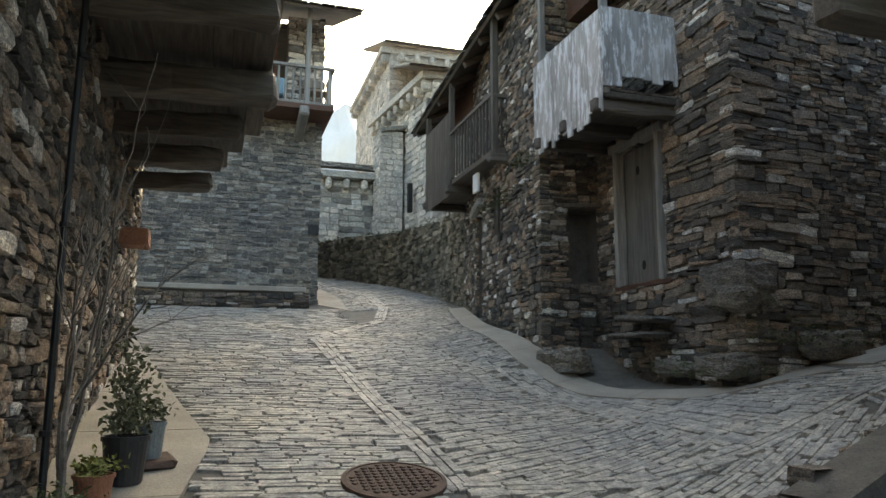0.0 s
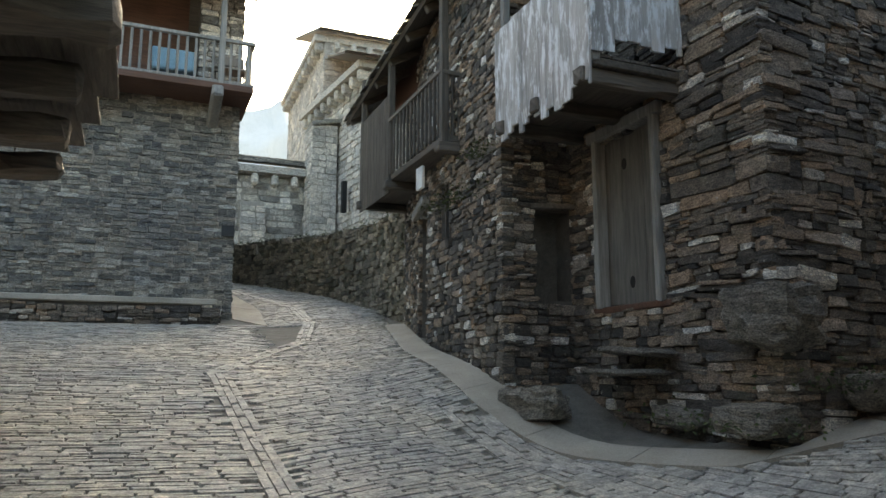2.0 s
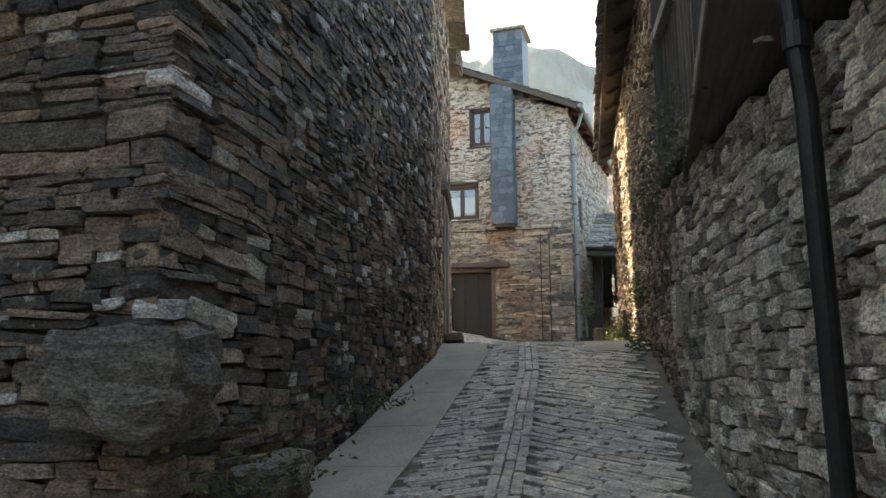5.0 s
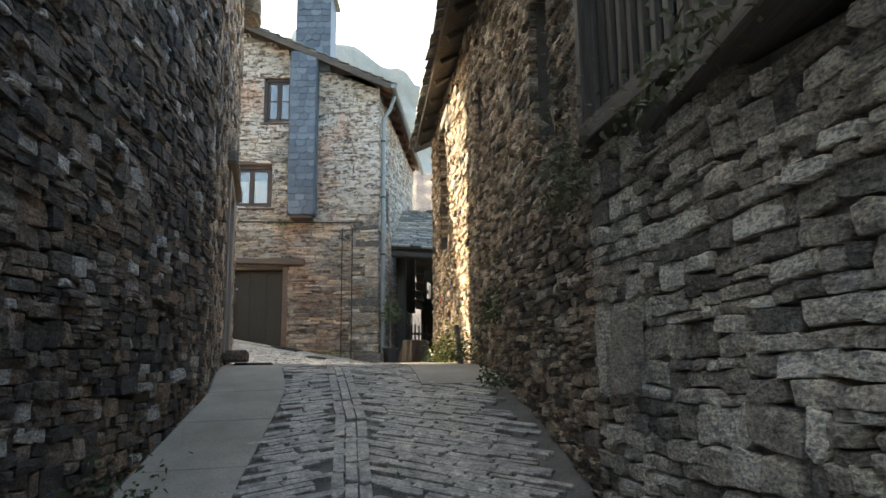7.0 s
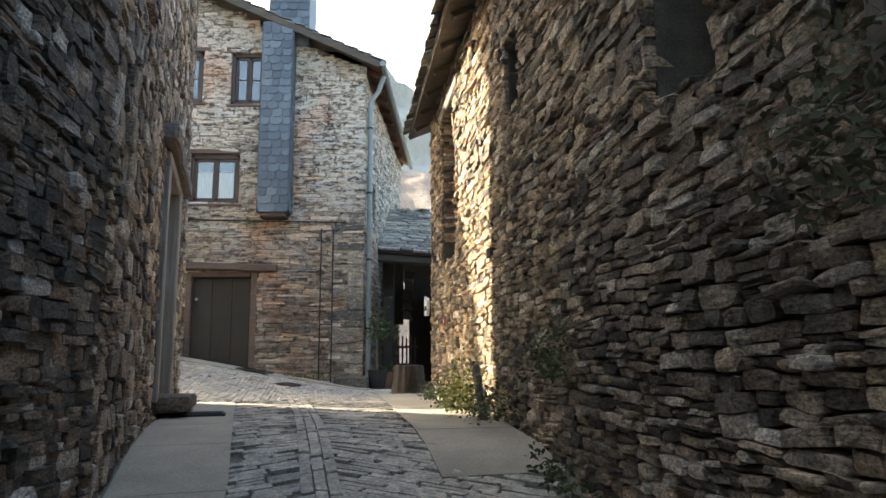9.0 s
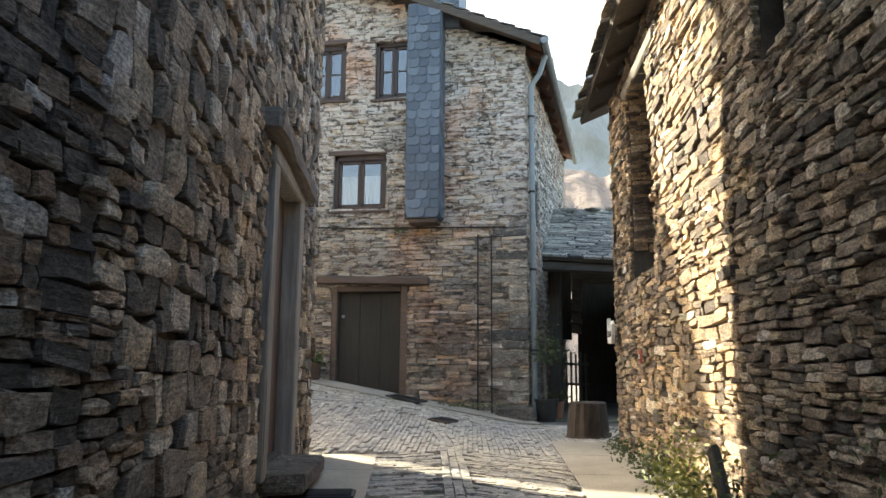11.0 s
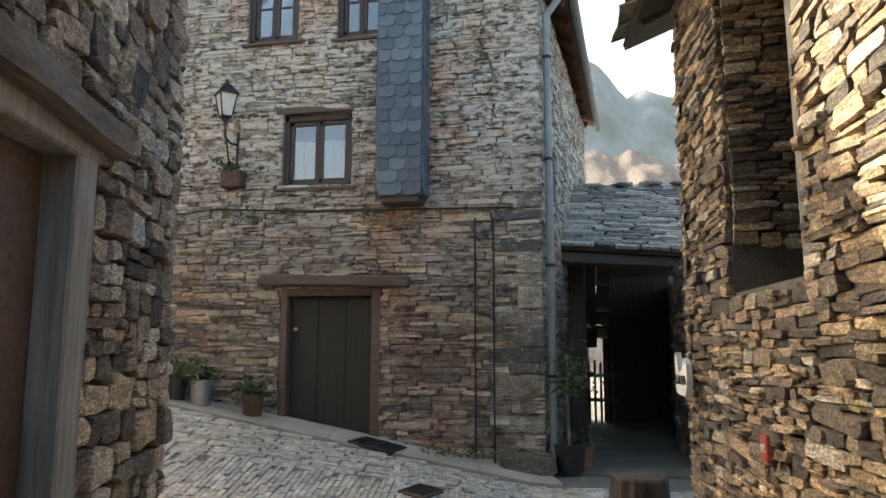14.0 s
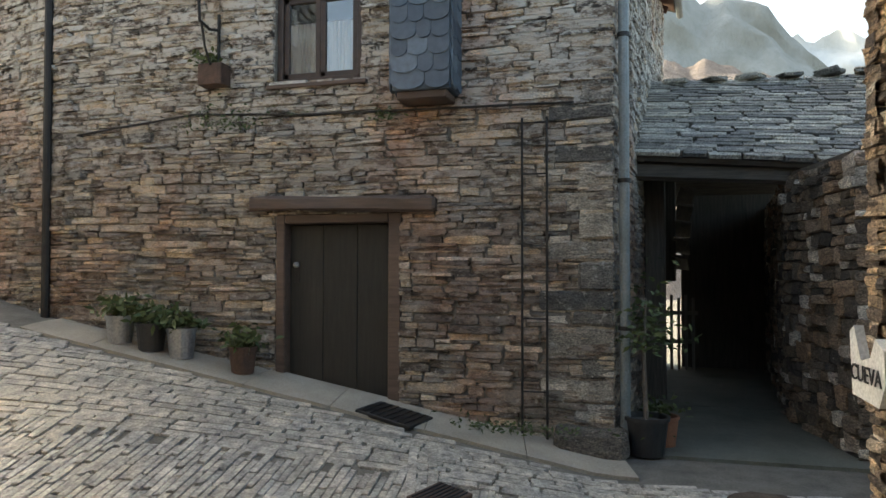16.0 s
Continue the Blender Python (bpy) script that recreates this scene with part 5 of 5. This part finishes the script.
part("rail", span(28.23, 28.26, 5.1, 5.72, 3.5, 3.57), GREY_WOOD, gate)
part("rail", span(28.23, 28.26, 5.1, 5.72, 4.0, 4.07), GREY_WOOD, gate)

# carved sign and red plate on the ochre wall
sign = thing("wooden_sign", 18.5, 5.0, 4.4, "pale carved wooden sign shaped like a wave", "sign")
ang = math.atan2(.48, 4.6)
sm = Matrix.Translation((18.38, 5.0, 4.36)) @ Matrix.Rotation(ang + math.pi, 4, "Z")
prof = [(-.2, -.17), (.14, -.19), (.22, -.06), (.2, .1), (.1, .15), (.04, .05), (-.08, .02), (-.17, .2), (-.23, .16)]
prof = [(x * .82, z * .82) for x, z in prof]
vs = [(x, -.0, z) for x, z in prof] + [(x, -.04, z) for x, z in prof]
k = len(prof)
me = poly("board", [sm @ Vector(v) for v in vs], [list(range(k)), list(range(2 * k - 1, k - 1, -1))] + [(i, k + i, k + (i + 1) % k, (i + 1) % k) for i in range(k)])
part("board", me, WHITE, sign)


lettering("CUEVA", .1, Matrix.Translation((18.38, 5.046, 4.32)) @ Matrix.Rotation(ang + math.pi, 4, "Z") @ Matrix.Rotation(math.pi / 2, 4, "X"), BLACK_PLASTIC, sign)
red = thing("red_plate", 16.85, 4.82, 4.03, "small red plate with pale letters", "sign")
rm = Matrix.Translation((16.85, 4.82, 4.03)) @ Matrix.Rotation(ang + math.pi, 4, "Z")
part("plate", block((.1, .02, .14), rm, bevel=.004), RED_PAINT, red)
lettering("BR", .06, rm @ Matrix.Translation((0, -.012, 0)) @ Matrix.Rotation(math.pi / 2, 4, "X"), WHITE, red)

# manholes and drains
mh = thing("manhole_cover", 1.22, 4.95, ground_z(1.22, 4.95), "round rusty manhole cover with raised studs", "manhole cover")
tilt = Vector((0, -(ground_z(1.2, 5.1) - ground_z(1.2, 4.8)) / .3, 1)).normalized().to_track_quat("Z", "Y").to_matrix().to_4x4()
mm = Matrix.Translation((1.22, 4.95, ground_z(1.22, 4.95))) @ tilt
b = lathe([(.36, -.05), (.36, .03), (.33, .035), (.33, .028)], 40)
b.transform(mm)
part("cover", b, RUST, mh)
for i in range(-5, 6):
    for j in range(-5, 6):
        if i * i + j * j < 27:
            part("stud", block((.035, .035, .012), mm @ Matrix.Translation((i * .056, j * .056, .033)) @ Matrix.Rotation(.78, 4, "Z"), bevel=.004), RUST, mh)
for x0, y0, sx, sy, ang_, lab in ((14.6, 7.3, .5, .28, 13, "iron drain grate in the concrete"), (21.45, 8.25, .45, .6, 5, "dark square inspection cover"), (19.9, 7.35, .4, .3, 10, "rusty square drain cover")):
    dr_ = thing("drain_cover", x0, y0, ground_z(x0, y0), lab, "drain cover")
    m = Matrix.Translation((x0, y0, ground_z(x0, y0) + .012)) @ Vector((-(ground_z(x0 + .2, y0) - ground_z(x0 - .2, y0)) / .4, -(ground_z(x0, y0 + .2) - ground_z(x0, y0 - .2)) / .4, 1)).normalized().to_track_quat("Z", "Y").to_matrix().to_4x4() @ Matrix.Rotation(radians(ang_), 4, "Z")
    part("cover", block((sx, sy, .04), m, bevel=.006), IRON if "rusty" not in lab else RUST, dr_)
    for i in range(7):
        part("rib", block((sx * .9, .016, .012), m @ Matrix.Translation((0, (i - 3) * sy / 8, .024)), bevel=.003), IRON, dr_)

# plants, pots and bare shrub by the start
def bare_shrub(x, y, z, height, seed):
    t = thing("bare_shrub", x, y, z, "leafless pale shrub against the slate wall", "shrub")
    rng = random.Random(seed)

    def grow(p, d, l, r, depth):
        pts, q = [p], p.copy()
        for i in range(4):
            d2 = (d + Vector((rng.gauss(0, .12), rng.gauss(0, .16), rng.gauss(.05, .08)))).normalized()
            q = q + d2 * l / 4
            pts.append(q.copy())
        part("branch", tube(pts, [r, r * .9, r * .8, r * .7, r * .55], 6), BARK, t)
        if depth:
            for i in range(3):
                nd = (d + Vector((rng.gauss(.05, .3), rng.gauss(0, .65), rng.gauss(.3, .3)))).normalized()
                grow(pts[rng.choice((2, 3, 4))], nd, l * rng.uniform(.55, .8), r * .55, depth - 1)
    for k in range(3):
        grow(Vector((x + k * .03, y + rng.gauss(0, .12), z)), Vector((.03, rng.gauss(0, .12), 1)), height * rng.uniform(.4, .55), .02, 3)
    return t


bare_shrub(-.8, 4.7, ground_z(-.8, 4.7), 2.4, 4)
conduit = thing("drainpipe", -.85, 4.75, .7, "thin dark pipe up the slate wall", "drainpipe")
part("pipe", tube([(-.86, 4.62, .7), (-.88, 4.7, 2.5), (-.9, 4.85, 4.3)], .022, 8), IRON, conduit)
for cy, cz in ((4.64, 1.2), (4.69, 2.4), (4.78, 3.5)):
    part("clip", lathe([(.034, 0), (.034, .03)], 10, (-.873, cy, cz)), IRON, conduit)
z0 = ground_z(-.45, 5.15)
t = pot("flower_pot", -.5, 5.15, z0, .14, .3, BLACK_PLASTIC, "black plastic pot with a small conifer")
tufts("plant", (-.5, 5.15, z0 + .3), 700, (.06, .07, .3), .06, LEAF_DRY, t, 95, 1.2)
t = pot("flower_pot", -.38, 5.45, ground_z(-.38, 5.45) + .06, .1, .24, GREY_PAINT, "small grey pot on a slate")
tufts("plant", (-.38, 5.45, z0 + .38), 160, (.06, .06, .08), .06, LEAF_DRY, t, 96)
sl = tagged(part("flat_stone", block((.28, .22, .06), pose(-.36, 5.42, ground_z(-.36, 5.42) + .035, 10, 0, 20), bevel=.02, jit=.02), RUST), "flat reddish stone under a pot", "stone")
t = pot("flower_pot", -.62, 4.75, ground_z(-.62, 4.75), .11, .2, TERRA, "terracotta pot with a yellow-green plant")
tufts("plant", (-.62, 4.75, ground_z(-.62, 4.75) + .2), 220, (.06, .08, .05), .05, LEAF_YELLOW, t, 97)
t = pot("flower_pot", -.7, 4.4, ground_z(-.7, 4.4), .14, .16, RUST, "low rusty planter with small herbs")
tufts("plant", (-.72, 4.35, ground_z(-.7, 4.4) + .16), 200, (.07, .12, .04), .04, LEAF, t, 98)

# weeds and creepers
for i, (x, y, z, s, c, mt, up) in enumerate(((14.6, 4.75, 3.0, (.35, .1, .22), 700, LEAF_YELLOW, .6), (13.6, 4.6, 3.0, (.3, .1, .16), 360, LEAF, .5), (15.8, 4.85, 3.0, (.5, .08, .14), 400, LEAF, .4), (17.6, 5.0, 3.0, (.5, .07, .1), 260, LEAF, .4), (12.0, 4.35, 3.35, (.25, .06, .2), 260, LEAF, .3), (11.8, 4.4, 2.75, (.5, .06, .08), 200, LEAF, .4), (9.0, 4.18, 3.8, (.2, .06, .34), 420, LEAF_DRY, -.2), (7.6, 4.0, 4.0, (.5, .07, .1), 300, LEAF_DRY, -.3), (6.4, 6.35, 1.85, (.5, .07, .1), 240, LEAF, .4), (8.5, 6.55, 2.2, (.9, .06, .08), 260, LEAF, .4), (5.2, 7.0, 1.5, (.15, .5, .08), 200, LEAF, .4), (21.7, 7.4, 3.25, (.1, .5, .05), 300, LEAF, .4), (21.8, 10.3, 6.3, (.04, .3, .12), 160, LEAF, .2), (21.85, 8.5, 6.3, (.03, .1, .1), 60, LEAF, .2), (4.35, 10.8, 4.2, (.08, .5, .1), 300, MOSS, .4), (4.3, 9.8, 4.6, (.08, .15, .1), 160, MOSS, .4))):
    tufts("weeds", (x, y, z), c, s, .055, mt, None, 200 + i, up, "clump of weeds growing from the wall foot" if z - ground_z(x, y) < .6 else "creeper hanging on the rubble wall")
lean_board = tagged(part("slate_board", block((.1, .05, .6), pose(14.0, 4.62, 3.18, 0, 32, 10), bevel=.012, jit=.008), OLD_WOOD), "dark board leaning at the wall foot", "board")

# parapet by the start
par = thing("low_wall", 3.3, 3.0, .8, "low rubble parapet with weeds beside the lane", "wall", kind="structure")
stone_wall("wall", par, [(4.2, 3.4), (3.5, 3.12), (2.45, 2.85), (2.3, 1.0), (2.2, -4)], ground_z, lambda u: float(np.interp(u, [0, .76, 1.84, 3, 8], [1.35, 1.33, 1.02, .9, .3])), SLATE, course=(.07, .15), long=(.15, .4), seed=17, proud=.05, thick=.35)

# plain unseen decks and walls that close the place, added to keep sunlight out
def closing(parent, pts, z, name="roof_deck"):
    part(name, poly(name, [(x, y, z) for x, y in pts] + [(x, y, z + .15) for x, y in pts], [list(range(len(pts)))[::-1], list(range(len(pts), 2 * len(pts)))] + [(i, (i + 1) % len(pts), len(pts) + (i + 1) % len(pts), len(pts) + i) for i in range(len(pts))]), OLD_WOOD_X, parent)


closing(corner_house, [(5.5, 6.6), (7, 6.7), (11.4, 7.05), (16.6, 8.3), (17.0, 13.4), (5.3, 15.2)], 7.9)
closing(jetty_house, [(-1.0, -7), (-1.0, 10.3), (-7, 11), (-7, -7)], 7.4)
closing(alley_house, [(4.3, 3.3), (9.1, 3.9), (14, 4.3), (18.6, 4.8), (18.8, .4), (18, -6), (4.2, -6)], 7.5)
closing(bend_house, [(-8, 18.2), (2.3, 18.2), (2.5, 27), (-8, 27)], 10.3)
# Invented block, out of view; it only keeps sun off the lane
sun_block = thing("house", 12, 19, 3, "unseen rubble block added behind the garden wall to shade the lane", "house")
stone_wall("wall", sun_block, [(16, 26), (9.3, 26), (9.3, 15.5), (16, 15.5), (16, 26)], 3, 13.3, GREY, course=(.2, .35), long=(.3, .8), seed=21)
closing(sun_block, [(9.4, 15.6), (15.9, 15.6), (15.9, 25.9), (9.4, 25.9)], 13.2)

# closing walls behind the walker
back = thing("house", 0, -8, -1, "plain dark rubble house behind the lane", "house")
stone_wall("wall", back, [(5, -7.5), (-4, -7.5)], -2.5, 4.5, SLATE, course=(.15, .3), long=(.3, .7), seed=18)
north = thing("house", 19, 17, 4, "stone house at the upper end of the square", "house")
stone_wall("wall", north, [(16.9, 18.5), (23.2, 18.5)], 3.5, 7.5, GREY, course=(.12, .25), long=(.25, .6), seed=20)

# ---- distance ----
def ridge(name, p, q, base, heights, material, label, seed, rough=6.0, n=90, m=26):
    p, q = Vector((*p, 0)), Vector((*q, 0))
    t = (q - p).normalized()
    nr = Vector((-t.y, t.x, 0))
    vs, fs = [], []
    for i in range(n + 1):
        f = i / n
        top = float(np.interp(f, [k / (len(heights) - 1) for k in range(len(heights))], heights))
        top += rough * noise.fractal((f * 14 + seed, 0.3, seed), 1.0, 2.0, 5)
        for j in range(m + 1):
            g = j / m
            c = p.lerp(q, f) + nr * (g * 60 + rough * 1.2 * noise.fractal((f * 16, g * 7, seed), 1.0, 2.0, 4))
            vs.append((c.x, c.y, base + (top - base) * g ** .8))
    for i in range(n):
        for j in range(m):
            a = i * (m + 1) + j
            fs.append((a, a + m + 1, a + m + 2, a + 1))
    ob = part(name, poly(name, vs, fs), material)
    for f in ob.data.polygons:
        f.use_smooth = True
    return tagged(ob, label, "mountain", kind="structure")


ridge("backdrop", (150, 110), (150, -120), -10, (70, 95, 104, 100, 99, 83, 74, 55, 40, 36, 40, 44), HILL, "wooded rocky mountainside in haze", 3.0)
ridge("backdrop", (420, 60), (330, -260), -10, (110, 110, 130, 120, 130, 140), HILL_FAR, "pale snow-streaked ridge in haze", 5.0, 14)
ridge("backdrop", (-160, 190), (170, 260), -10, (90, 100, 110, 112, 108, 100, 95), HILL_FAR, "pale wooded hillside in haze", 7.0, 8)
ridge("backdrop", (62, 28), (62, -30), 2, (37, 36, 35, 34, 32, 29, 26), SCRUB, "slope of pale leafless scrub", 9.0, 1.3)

# ---- setts of the lane and alley, laid last ----
laid = []
for ident, box in ((1, (5.2, 17.3, 4, 8.4)), (2, (5.2, 17.3, 3.4, 7)), (3, (19, 22, 4.5, 14)), (4, (17, 21.5, 4.5, 15)), (5, (1.5, 6.5, 3, 27)), (6, (1.4, 6.1, -1.5, 5)), (7, (-4, 2.5, -1.5, 16.6)), (8, (1.3, 5.2, 4.4, 16.5)), (9, (1.5, 5.4, 4.4, 9.3))):
    laid += setts(ident, *box, 60 + ident)
laid += gutter(ALLEY_GUTTER, 51) + gutter(LANE_GUTTER, 52)
lay("setts", laid, SETT_SHAPES, SETT, ground, lambda m: 7 < m.translation.x < 10.5 and m.translation.y < 7, 300, "sett")
